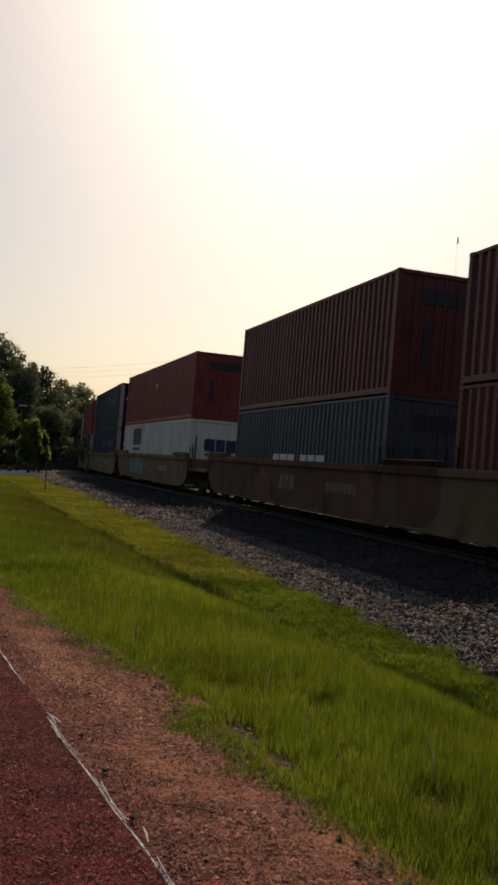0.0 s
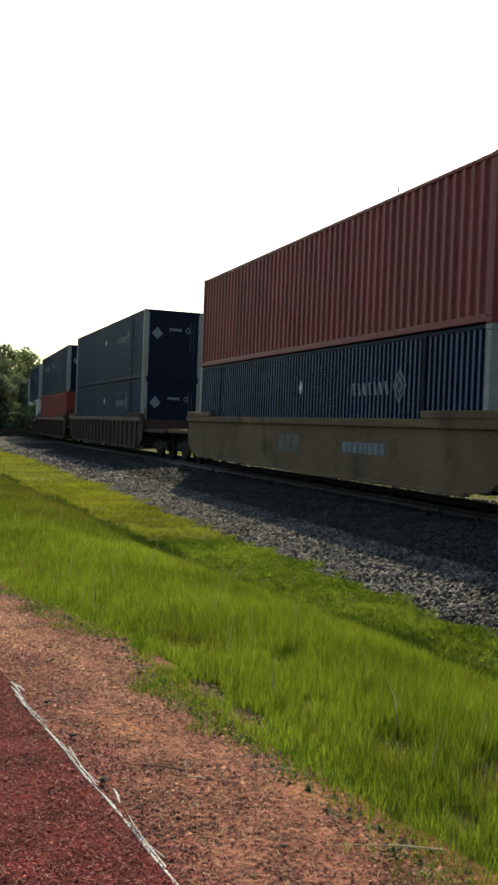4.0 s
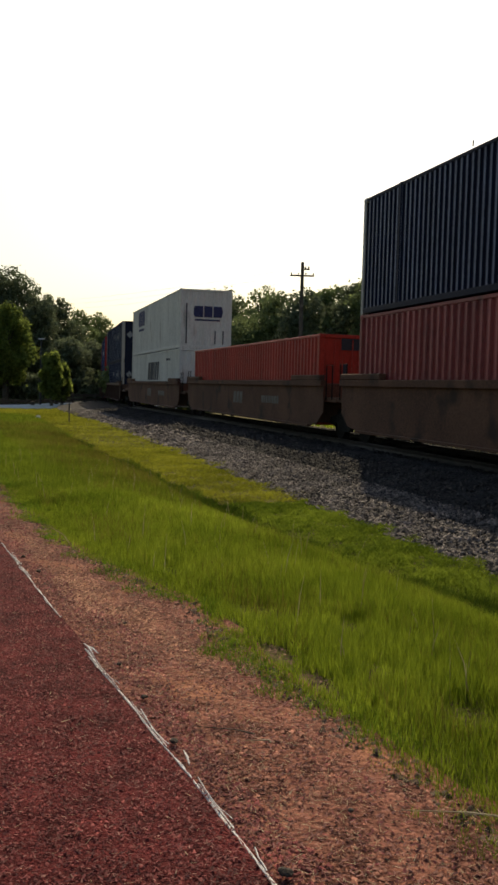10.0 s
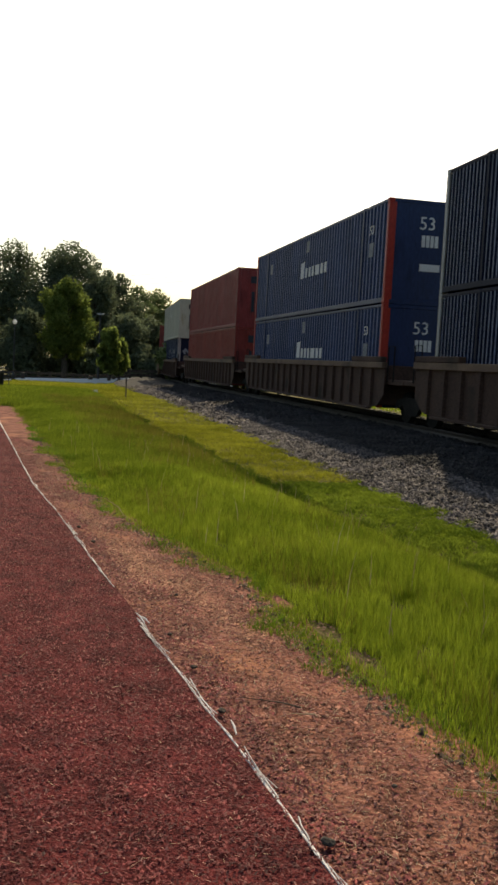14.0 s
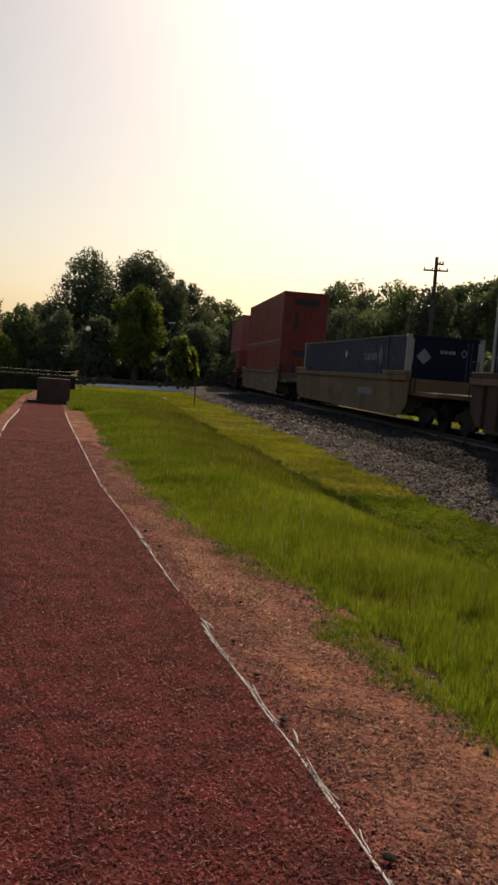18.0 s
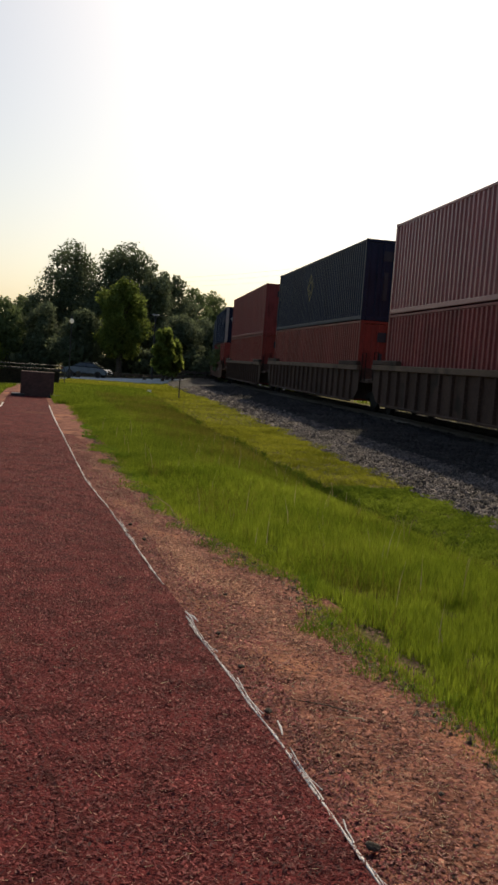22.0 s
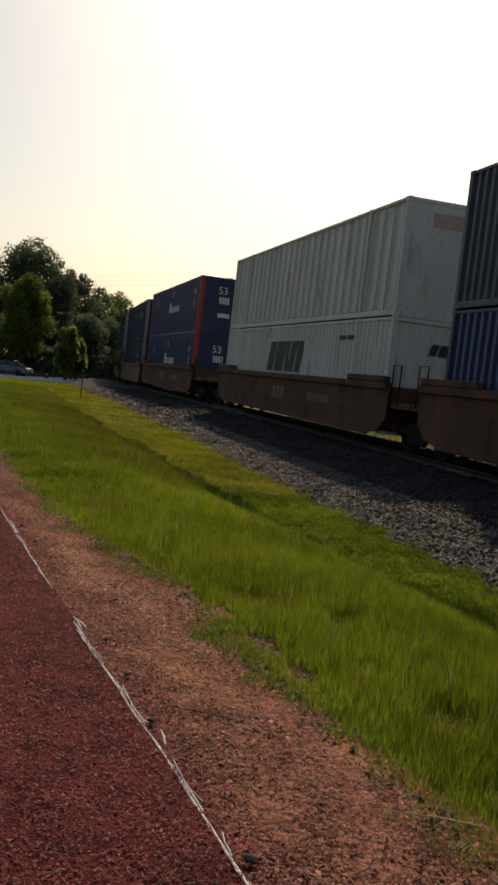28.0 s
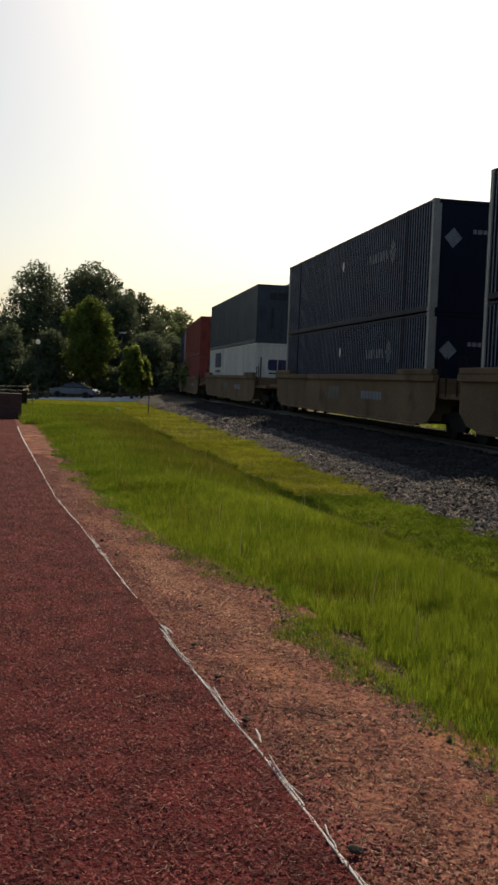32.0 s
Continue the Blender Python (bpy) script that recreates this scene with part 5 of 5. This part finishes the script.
def bars(y, z, widths, h, slant=0.0, gap=0.12):
    """A row of upright blocks from y towards the front (-y)."""
    out = []
    for w in widths:
        out.append([(y, z), (y - w, z), (y - w - slant, z + h), (y - slant, z + h)])
        y -= w + gap
    return out


def digits(text, size):
    """Flat figures as a mesh, upright and facing -x, read from outside."""
    cu = bpy.data.curves.new("figures", "FONT")
    cu.body, cu.size, cu.extrude = text, size, 0.003
    ob = bpy.data.objects.new("figures", cu)
    me = bpy.data.meshes.new_from_object(ob)
    bpy.data.objects.remove(ob)
    bm = bmesh.new()
    bm.from_mesh(me)
    return bm


TO_SIDE = Matrix(((0, 0, -1, 0), (-1, 0, 0, 0), (0, 1, 0, 0), (0, 0, 0, 1)))
TO_END = Matrix(((1, 0, 0, 0), (0, 0, -1, 0), (0, 1, 0, 0), (0, 0, 0, 1)))
ENDWARD = pose(0, 0, 0, 0, 0, 90)


def container(kind, colour, label, length=16.15, flip=False, height=CH, fine=0.18):
    """A freight container on its base centre; y runs from its front end to its rear."""
    L, W, H = length, CW, height
    c = PAINT[colour]
    thing = empty("freight_container", label, "container", "containers of the train")
    y0, y1 = -L / 2, L / 2
    pitch = {"umax": fine, "csx": 0.30, "swift": 0.30, "spec": 0.29, "box": 0.295, "reefer": 0.62}[kind]
    if kind == "box" and flip is None:
        pitch = 0.2
    post = BARE if kind == "umax" else PAINT["scarlet"] if kind == "spec" else c
    wide = 0.22 if kind in ("umax", "spec") else 0.16
    key = (round(L, 2), kind, H, pitch)
    low = 0.17
    inset = (L - 12.19) / 2
    for side, turn in ((-1, 0), (1, 180)):
        m = pose(side * (W / 2 - 0.02), 0, 0, 0, 0, turn)
        # second paint: sheen coloured onto crests, or shading onto a reefer's grooves
        piece("side_panel", key, lambda: corrugated(y0 + 0.14, y1 - 0.14, low, H - 0.09, pitch, min(0.05, pitch * 0.28)), c, thing, m=m, second=GROOVE_SHADE if kind == "reefer" else CREST_SHEEN.get(colour, c))
        piece("bottom_rail", key, lambda: box(-0.022, 0.06, y0 + 0.15, y1 - 0.15, 0.03, low, 0.012), c, thing, m=m)
        piece("top_rail", key, lambda: box(-0.012, 0.06, y0 + 0.15, y1 - 0.15, H - 0.09, H - 0.01, 0.012), c, thing, m=m)
        if L > 13 and kind != "box":
            for yy in (y0 + inset, y1 - inset):
                piece("lifting_post", key, lambda: box(-0.025, 0.05, -0.06, 0.06, 0.02, H, 0.012), c, thing, m=m @ Matrix.Translation((0, yy, 0)))
    piece("roof", key, lambda: box(-W / 2 + 0.07, W / 2 - 0.07, y0 + 0.1, y1 - 0.1, H - 0.07, H - 0.025), c, thing)
    piece("floor", key, lambda: box(-W / 2 + 0.07, W / 2 - 0.07, y0 + 0.1, y1 - 0.1, 0.08, 0.2), STEEL, thing)
    for sx in (-1, 1):
        for sy, yy in ((1, y0), (-1, y1)):
            post_part = piece("corner_post", (wide, sx, sy, H), lambda: box(min(0, -sx * wide), max(0, -sx * wide), min(0, sy * 0.15), max(0, sy * 0.15), 0.118, H - 0.118, 0.012), post, thing, "bare metal corner post" if kind == "umax" else "", pose(sx * W / 2, yy, 0))
            for z in (0, H - 0.118):
                piece("corner_casting", (sx * sy, sx), lambda: box(min(0, -sx * 0.162), max(0, -sx * 0.162), min(0, sy * 0.178), max(0, sy * 0.178), 0, 0.118, 0.014), post, post_part, m=pose(sx * 0.004, -sy * 0.004, z))
    for sy, yy, turn in ((1, y0, 90), (-1, y1, -90)):
        m = pose(0, yy + sy * 0.03, 0, 0, 0, turn)
        h = W / 2 - wide + 0.02
        if kind in ("umax", "spec", "reefer"):
            piece("end_wall", (kind, wide, H), lambda: box(0, 0.05, -h, h, 0.16, H - 0.1), c, thing, m=m)
        elif kind == "box" and sy == 1:
            for d in (-1, 1):
                door = piece("door", (kind, wide, d, H), lambda: corrugated(min(0, d * h) + 0.01, max(0, d * h) - 0.01, 0.16, H - 0.12, 0.62, 0.03), c, thing, m=m)
                for k in (0.28, 0.82):
                    piece("lock_rod", (kind, d, k, H), lambda: tube([(-0.03, d * k, 0.2), (-0.03, d * k, H - 0.16)], (0.017, 0.017), 6), c, door)
        else:
            piece("end_wall", (kind, wide, 2, H), lambda: corrugated(-h, h, 0.16, H - 0.12, 0.30, 0.03), c, thing, m=m)
        piece("end_sill", (wide,), lambda: box(-0.02, 0.05, -W / 2 + 0.17, W / 2 - 0.17, 0.0, 0.16, 0.012), c, thing, m=m)
        piece("end_header", (wide, H), lambda: box(-0.02, 0.05, -W / 2 + 0.17, W / 2 - 0.17, H - 0.11, H - 0.005, 0.012), c, thing, m=m)
    side = pose(-W / 2 + 0.018, y0 + (0.3 if L > 13 else 0.0), 0)
    front = pose(0, y0 + 0.028, 0, 0, 0, 90)

    def mark(key, shapes, mat, m, label=""):
        rings = 0 if kind != "umax" or "logo" not in str(key) else 4 if key == "end_logo" else 8
        groups = [shapes[i:i + 4] for i in range(0, rings, 4)] + [[q] for q in shapes[rings:]]
        for i, g in enumerate(groups):
            piece("marking", (kind, key, i), lambda: plates(g), mat, thing, label, m)

    if kind == "umax":
        a = 11.0 if flip else 2.4
        mark(("logo", flip), ring(a + 0.35, 1.93, 0.36, 0.07) + ring(a + 0.35, 1.93, 0.2, 0.07) + bars(a + 2.35, 1.76, (0.09, 0.09, 0.10, 0.08, 0.10, 0.09, 0.12), 0.27, -0.08, 0.15), MARK_FADED, side, "faded pale lettering bars and a diamond outline")
        mark("dot", [diamond(7.7, 2.02, 0.18, 0.6)], MARK_WHITE, side, "small white diamond sticker")
        mark("placard", [diamond(0.72, 1.92, 0.26, 0.95)], MARK_PINK if flip is None else MARK_FADED, front, "diamond placard")
        mark("end_logo", ring(-0.62, 2.1, 0.15, 0.045) + bars(0.18, 2.05, (0.10, 0.12, 0.10, 0.09), 0.11, 0, 0.03), MARK_FADED, front)
        mark("stripes", [[(-0.72, 1.2), (-0.75, 1.2), (-0.75, 2.45), (-0.72, 2.45)], [(-0.86, 0.9), (-0.88, 0.9), (-0.88, 2.5), (-0.86, 2.5)]], PAINT["slate"], front)
    elif kind == "csx":
        for k, (yy, zz, s, m) in enumerate(((13.6, 1.75, 1.0, side), (0.62, 1.55, 0.6, front))):
            mark(("logo", k), [[(yy - s * p, zz + s * q) for p, q in poly] for poly in ([(0.1, 0), (0.78, 0), (0.78, 0.9), (0.1, 0.9), (0, 0.7), (0, 0.2)], [(0.88, 0), (1.56, 0), (1.56, 0.9), (0.88, 0.9)], [(1.66, 0), (2.35, 0), (2.45, 0.45), (2.35, 0.9), (1.66, 0.9)])], MARK_BLUE, m, "dark blue emblem of plain blocks")
            mark(("line", k), bars(yy - 0.1 * s, zz - 0.30 * s, [2.1 * s], 0.13 * s), MARK_BLUE, m, "row of small unreadable characters")
        mark("rods", [[(y, 0.25), (y - 0.06, 0.25), (y - 0.06, z), (y, z)] for y, z in ((1.0, 2.2), (-0.45, 0.9), (-0.85, 0.9))], MARK_DARK, front, "dark vertical rods")
    elif kind == "swift":
        for k, (yy, zz, s, m) in enumerate(((10.5 if flip else 9.6, 1.35, 1.0, side), (0.25, 2.05, 0.28, front))):
            shapes = [[(u + 0.26 * a, a), (u + w + 0.26 * a, a), (u + w + 0.26 * b, b), (u + 0.26 * b, b)] for u, w in ((0.0, 0.70), (0.84, 1.02), (2.00, 0.32), (2.46, 0.58), (3.18, 0.52)) for a, b in ((0.0, 1.0),)]
            mark(("bold", k, flip), [[(yy - s * p, zz + s * q) for p, q in poly] for poly in shapes], MARK_DARK, m, "emblem of bold dark slanted blocks")
        mark("code", bars(3.4, 2.35, [0.55, 0.5], 0.12, 0, 0.1), MARK_DARK, side, "row of small unreadable characters")
        mark("rods", [[(y, 0.25), (y - 0.06, 0.25), (y - 0.06, 1.2), (y, 1.2)] for y in (0.9, 0.55, -0.5)], MARK_DARK, front, "dark vertical rods")
    elif kind == "spec":
        mark("logo", bars(8.7, 1.35, (0.42, 0.26, 0.24, 0.24, 0.48, 0.26, 0.26), 0.34, 0, 0.18) + [[(8.7, 1.69), (8.25, 1.69), (8.2, 1.95), (8.7, 1.9)]], MARK_WHITE, side, "white block lettering bars")
        mark("square", [[(y + 0.18, z - 0.2), (y - 0.18, z - 0.2), (y - 0.18, z + 0.2), (y + 0.18, z + 0.2)] for y, z in ((7.9, 2.45), (1.05, 1.6), (13.4, 2.1))], MARK_FADED, side, "small white panels")
        piece("size_marking", (kind, 1), lambda: digits("53", 0.5), MARK_WHITE, thing, "white figures 53", pose(-0.38, y0 + 0.026, 2.1) @ TO_END)
        piece("size_marking", (kind, 2), lambda: digits("53", 0.36), MARK_WHITE, thing, "white figures 53", pose(-W / 2 + 0.014, y0 + 1.55, 2.05) @ TO_SIDE)
        mark("panel", bars(0.28, 1.62, [0.10] * 4, 0.32, 0, 0.03) + [[(0.3, 0.95), (-0.3, 0.95), (-0.3, 1.15), (0.3, 1.15)]], MARK_WHITE, front, "white data panels")
    elif kind == "box":
        mark("plate", [[(0.62, 2.15), (-0.75, 2.15), (-0.75, 2.5), (0.62, 2.5)], [(0.55, 0.75), (0.40, 0.75), (0.40, 1.75), (0.55, 1.75)]], MARK_DARK, front, "dark panel across the doors")
        if flip is None:
            mark("dot", [diamond(7.9, 1.9, 0.2, 0.7)], MARK_WHITE, side, "small pale sticker")
        if colour == "ink":
            for r in (0.62, 0.36):
                for i, q in enumerate(ring(8.6, 1.75, r, 0.10, 1.0)):
                    mark(("crest", r, i), [q], MARK_STRAW, side, "faded straw-coloured emblem outline")
        if colour == "slate" and L < 13:
            mark("name", bars(8.0, 0.95, (0.55, 0.62, 0.55), 0.5, 0, 0.1) + bars(5.6, 0.95, (0.52, 0.52, 0.62), 0.5, 0, 0.1), MARK_WHITE, side, "pale block lettering bars")
    elif kind == "reefer":
        mark("smudge", [diamond(-0.55, 1.3, 0.16, 0.8)], STEEL, front)
        mark("patch", [[(0.55, 2.25), (-0.75, 2.25), (-0.75, 2.6), (0.55, 2.6)]], MARK_PINK, front, "faded pinkish panel")
    return thing


def truck(parent, y, moving):
    """A two-axle truck under a car, with turning wheelsets."""
    t = part("truck", cached(("truck", STEEL), lambda: box(-0.9, 0.9, -0.2, 0.2, 0.42, 0.62, 0.03)), None, parent, "cast steel two-axle truck", pose(0, y, 0))
    for sx in (-1, 1):
        def frame_side():
            bm = bmesh.new()
            prof = [(-1.15, 0.42), (-1.0, 0.62), (-0.45, 0.70), (0.45, 0.70), (1.0, 0.62), (1.15, 0.42), (0.85, 0.40), (0.6, 0.48), (0.35, 0.24), (-0.35, 0.24), (-0.6, 0.48), (-0.85, 0.40)]
            a = [bm.verts.new((-0.06, p, q)) for p, q in prof]
            b = [bm.verts.new((0.06, p, q)) for p, q in prof]
            bm.faces.new(a[::-1])
            bm.faces.new(b)
            for i in range(len(prof)):
                bm.faces.new((a[i], a[(i + 1) % len(prof)], b[(i + 1) % len(prof)], b[i]))
            bmesh.ops.recalc_face_normals(bm, faces=bm.faces)
            return bm
        piece("side_frame", (), frame_side, STEEL, t, m=pose(sx * 1.0, 0, 0))
    for sy in (-1, 1):
        def wheels():
            bm = tube([(-1.0, 0, 0), (1.0, 0, 0)], (0.075, 0.075), 8)
            for sx in (-1, 1):
                pts = [(sx * 0.69, 0), (sx * 0.705, 0), (sx * 0.735, 0), (sx * 0.82, 0)]
                tube([(p, 0, 0) for p, _ in pts], (0.455, 0.455, 0.425, 0.42), 20, bm)
                box(sx * 0.823 - 0.008, sx * 0.823 + 0.008, -0.30, 0.30, -0.05, 0.05, bm=bm)
            return bm
        w = piece("wheelset", (), wheels, STEEL, t, "dark steel wheels on an axle", pose(0, sy * 0.88, 0.42))
        moving.append(w)
    return t


WHEELS = []


def well_car(front, rear, ribbed, extra, label, graffiti=False):
    """One well unit; y = 0 is the middle of its well. front, rear: metres from there to the ends of the unit; extra: which ends carry a truck of their own."""
    thing = empty("well_car", label, "railway wagon", "well cars of the train")
    mat, ribbed = {"t": TAN, "b": RUST, "r": BROWN}[ribbed], ribbed == "r"
    L = 16.9
    for sx in (-1, 1):
        m = pose(sx * 1.40, 0, 0, 0, 0, 0 if sx < 0 else 180)
        def plate():
            bm = bmesh.new()
            prof = [(-L / 2 - 0.55, 0.75), (-L / 2 - 0.1, 0.44), (-L / 2 + 0.6, 0.335), (L / 2 - 0.6, 0.335), (L / 2 + 0.1, 0.44), (L / 2 + 0.55, 0.75), (L / 2 + 0.55, 1.62), (-L / 2 - 0.55, 1.62)]
            a = [bm.verts.new((-0.02, p, q)) for p, q in prof]
            b = [bm.verts.new((0.02, p, q)) for p, q in prof]
            bm.faces.new(a)
            bm.faces.new(b[::-1])
            for i in range(len(prof)):
                bm.faces.new((b[i], b[(i + 1) % len(prof)], a[(i + 1) % len(prof)], a[i]))
            bmesh.ops.recalc_face_normals(bm, faces=bm.faces)
            return bm
        piece("well_side", (ribbed,), plate, mat, thing, m=m)
        piece("top_chord", (ribbed,), lambda: box(-0.11, 0.05, -L / 2 - 0.55, L / 2 + 0.55, 1.46, 1.63, 0.015), CHORD if mat is BROWN else mat, thing, m=m)
        piece("bottom_flange", (ribbed,), lambda: box(-0.09, 0.05, -L / 2 + 0.55, L / 2 - 0.55, 0.305, 0.37, 0.01), mat, thing, m=m)
        for e in (-1, 1):
            piece("end_stiffener", (ribbed, e), lambda: box(-0.12, 0.06, min(e * 6.4, e * 8.9), max(e * 6.4, e * 8.9), 1.63, 1.78, 0.02), mat, thing, m=m)
        if ribbed:
            for k in range(19):
                piece("side_rib", (), lambda: box(-0.10, 0.0, -0.05, 0.05, 0.40, 1.50), mat, thing, m=m @ Matrix.Translation((0, -8.1 + k * 0.9, 0)))
        else:
            mark_m = m @ Matrix.Translation((-0.022, 0, 0))
            piece("reporting_mark", (1,), lambda: plates(bars(0.75, 0.80, (0.34, 0.34, 0.38), 0.42, 0.06, 0.10)), MARK_DIM, thing, "worn emblem of three plain blocks", mark_m)
            piece("number", (1,), lambda: plates(bars(-3.0, 0.88, [0.2, 0.2, 0.2, 0.2, 0.1, 0.2, 0.2, 0.2], 0.24, 0, 0.06)), MARK_FADED if mat is TAN else MARK_DIM, thing, "row of pale unreadable characters", mark_m)
    for e in (-1, 1):
        reach = front if e < 0 else rear
        piece("end_platform", (ribbed, e, round(reach, 1)), lambda: box(-1.30, 1.30, min(e * (L / 2 + 0.05), e * reach), max(e * (L / 2 + 0.05), e * reach), 1.02, 1.16, 0.02), mat, thing)
        piece("bulkhead", (ribbed, e), lambda: box(-1.36, 1.36, e * (L / 2 + 0.1) - 0.06, e * (L / 2 + 0.1) + 0.06, 0.45, 1.55, 0.02), mat, thing)
        piece("draft_sill", (round(reach, 1), e), lambda: box(-0.25, 0.25, min(e * (L / 2 + 0.16), e * reach), max(e * (L / 2 + 0.16), e * reach), 0.72, 1.02, 0.02), STEEL, thing)
        for sx in (-1, 1):
            piece("grab_iron", (sx, e), lambda: tube([(sx * 1.32, e * (L / 2 + 0.5), 1.1), (sx * 1.32, e * (L / 2 + 0.5), 2.05), (sx * 1.32, e * (L / 2 + 0.95), 2.05), (sx * 1.32, e * (L / 2 + 0.95), 1.1)], (0.018,) * 4, 6), STEEL, thing)
        if extra[0 if e < 0 else 1]:
            truck(thing, e * (reach - 1.55), WHEELS)
            piece("coupler", (e, round(reach, 1)), lambda: box(-0.12, 0.12, min(e * (reach - 0.05), e * (reach + 0.35)), max(e * (reach - 0.05), e * (reach + 0.35)), 0.74, 0.96, 0.04), STEEL, thing)
            piece("brake_wheel", (e, round(reach, 1)), lambda: tube([(0.9, e * (reach - 0.25), 1.16), (0.9, e * (reach - 0.25), 1.95)], (0.03, 0.03), 6), STEEL, thing)
    if graffiti:
        strokes = []
        for i in range(9):
            y, w, tilt = 1.0 + i * 0.46, 0.30, (0.16, -0.12, 0.05)[i % 3]
            strokes.append([(y, 0.55), (y + w, 0.62), (y + w + tilt, 1.40), (y + tilt, 1.34)])
            strokes.append([(y + w * 0.9, 0.95), (y + w * 1.5, 1.02), (y + w * 1.5, 1.18), (y + w * 0.9, 1.1)])
        for i, q in enumerate(strokes):
            piece("graffiti", (i,), lambda: plates([q], 0.004 + 0.001 * (i % 3)), MARK_TEAL if i % 2 == 0 else MARK_FADED, thing, "teal sprayed graffiti", pose(-1.422, 0, 0))
    for k in range(5):
        piece("cross_member", (), lambda: box(-1.37, 1.37, -0.14, 0.14, 0.32, 0.38, 0.01), STEEL, thing, m=pose(0, -6.4 + k * 3.2, 0))
    return thing


# front end of each load along the train, ribbed well or smooth, upper and lower box: kind, colour, flip
U, UF, UD = ("umax", "navy", False), ("umax", "navy", True), ("umax", "navy", None)
RED, ORG, MAR = ("box", "red", False), ("box", "orange", False), ("box", "maroon", False)
CSX, SWI, SPC = ("csx", "white", False), ("swift", "white", False), ("spec", "blue", False)
LOADS = [
    (0.0, "t", MAR, MAR), (15.3, "b", ("box", "maroon", True), ("box", "slate", True)), (35.0, "t", ("box", "red", None), CSX), (54.9, "t", UD, U), (74.3, "t", RED, U),
    (99.0, "r", U, U), (119.0, "r", UF, ORG), (138.4, "r", U, ("swift", "white", True)), (162.7, "b", U, RED), (182.1, "b", None, ("box", "scarlet", False)), (201.9, "b", CSX, SWI),
    (225.0, "r", U, U), (245.2, "r", SPC, SPC), (265.7, "r", RED, ORG), (289.0, "r", ("box", "grey", None), U), (312.3, "t", None, U), (335.7, "t", ORG, ORG),
    (358.8, "r", ("box", "rose", False), RED), (378.6, "r", ("box", "ink", False), ORG), (398.9, "r", RED, ORG), (421.3, "b", U, ORG), (440.5, "b", ("box", "slate", False), ("box", "blue", False)), (460.0, "b", ("reefer", "white", False), ("swift", "white", True)),
    (484.0, "b", SPC, SPC), (503.3, "t", U, U), (523.0, "t", U, U), (545.6, "t", ("box", "slate", False), CSX), (569.0, "t", ORG, RED), (589.0, "t", U, ORG), (609.0, "r", U, U),
]
NAMES = {"navy": "dark navy", "blue": "deep blue", "red": "faded red", "orange": "orange-red", "scarlet": "bright red", "maroon": "dark maroon", "white": "off-white", "grey": "light grey", "slate": "dark slate-blue", "rose": "glare-tinted red", "ink": "ink-blue"}
KINDS = {"umax": "ribbed container with bare metal posts", "csx": "ribbed container, dark blue emblem", "swift": "ribbed container with bold dark emblem", "spec": "ribbed container with red corner posts", "box": "ribbed steel container", "reefer": "wide-ribbed refrigerated container"}
TRAIN = []


def load_length(k):
    return 12.19 if k <= 1 else {2: 16.95, 22: 17.05, 25: 16.0}.get(k, 16.45)


LOADS = [(at - (0.3 if k > 1 else 0), *rest) for k, (at, *rest) in enumerate(LOADS)]
for k, (at, ribbed, upper, lower) in enumerate(LOADS):
    ln = load_length(k)
    mid = at + ln / 2
    gap_f = at - (LOADS[k - 1][0] + load_length(k - 1)) if k else 9.0
    gap_r = LOADS[k + 1][0] - (at + ln) if k + 1 < len(LOADS) else 9.0
    reach = ln / 2 if ln > 13 else 8.1
    own = (gap_f > 5, gap_r > 5)
    front = max(8.55, (ln / 2 + gap_f / 2 - (0.25 if own[0] else 0.02)))
    rear = max(8.55, (ln / 2 + gap_r / 2 - (0.25 if own[1] else 0.02)))
    look_of = {"r": "dark brown ribbed", "t": "tan smooth-sided", "b": "rusty brown smooth-sided"}[ribbed]
    car = well_car(front, rear, ribbed, own, look_of + (" well car carrying stacked containers" if upper else " well car carrying a single container"), k == 2)
    if not own[1] and k + 1 < len(LOADS):
        truck(car, rear, WHEELS)
    TRAIN.append((car, mid, 0.0))
    for z, what in ((WELL, lower), (WELL + CH, upper)):
        if what:
            ob = container(what[0], what[1], f"{NAMES[what[1]]} {KINDS[what[0]]}, " + ("stacked atop" if z > 1 else "in a well"), ln, what[2], CH if upper and (k or z < 1) else 2.6, {3: 0.16, 5: 0.14, 8: 0.23}.get(k, 0.18))
            TRAIN.append((ob, mid, z))


def run_of(S, t):
    """Where a point of the train stands on the track at t seconds."""
    return S - 15.7425 * t + 0.015 * (t - 16) ** 2


def motions():
    times = [i * 0.5 for i in range(65)]
    walk(saloon, [(t, car_pose(t)) for t in [i * 0.2 for i in range(161)]])
    for w in CAR_WHEELS:
        base = w.matrix_basis.copy()
        walk(w, [(t, base @ Matrix.Rotation((120 - car_run(t)) / 0.33, 4, "Y")) for t in [i * 0.05 for i in range(641)]])
    for ob, S, z in TRAIN:
        walk(ob, [(t, on_track(run_of(S, t), 0, z)) for t in times])
    frames = [i / 30 for i in range(961)]
    place = {ob: S for ob, S, z in TRAIN}
    for w in WHEELS:
        base = w.matrix_basis.copy()
        S = place[w.parent.parent]
        near = [t for t in frames if -25 < run_of(S, t) < 110]
        rows = sorted({0.0, 32.0, *near})
        walk(w, [(t, base @ Matrix.Rotation(-(run_of(0, 0) - run_of(0, min(max(t, near[0]), near[-1]) if near else 0.0)) / 0.42, 4, "X")) for t in rows])


motions()
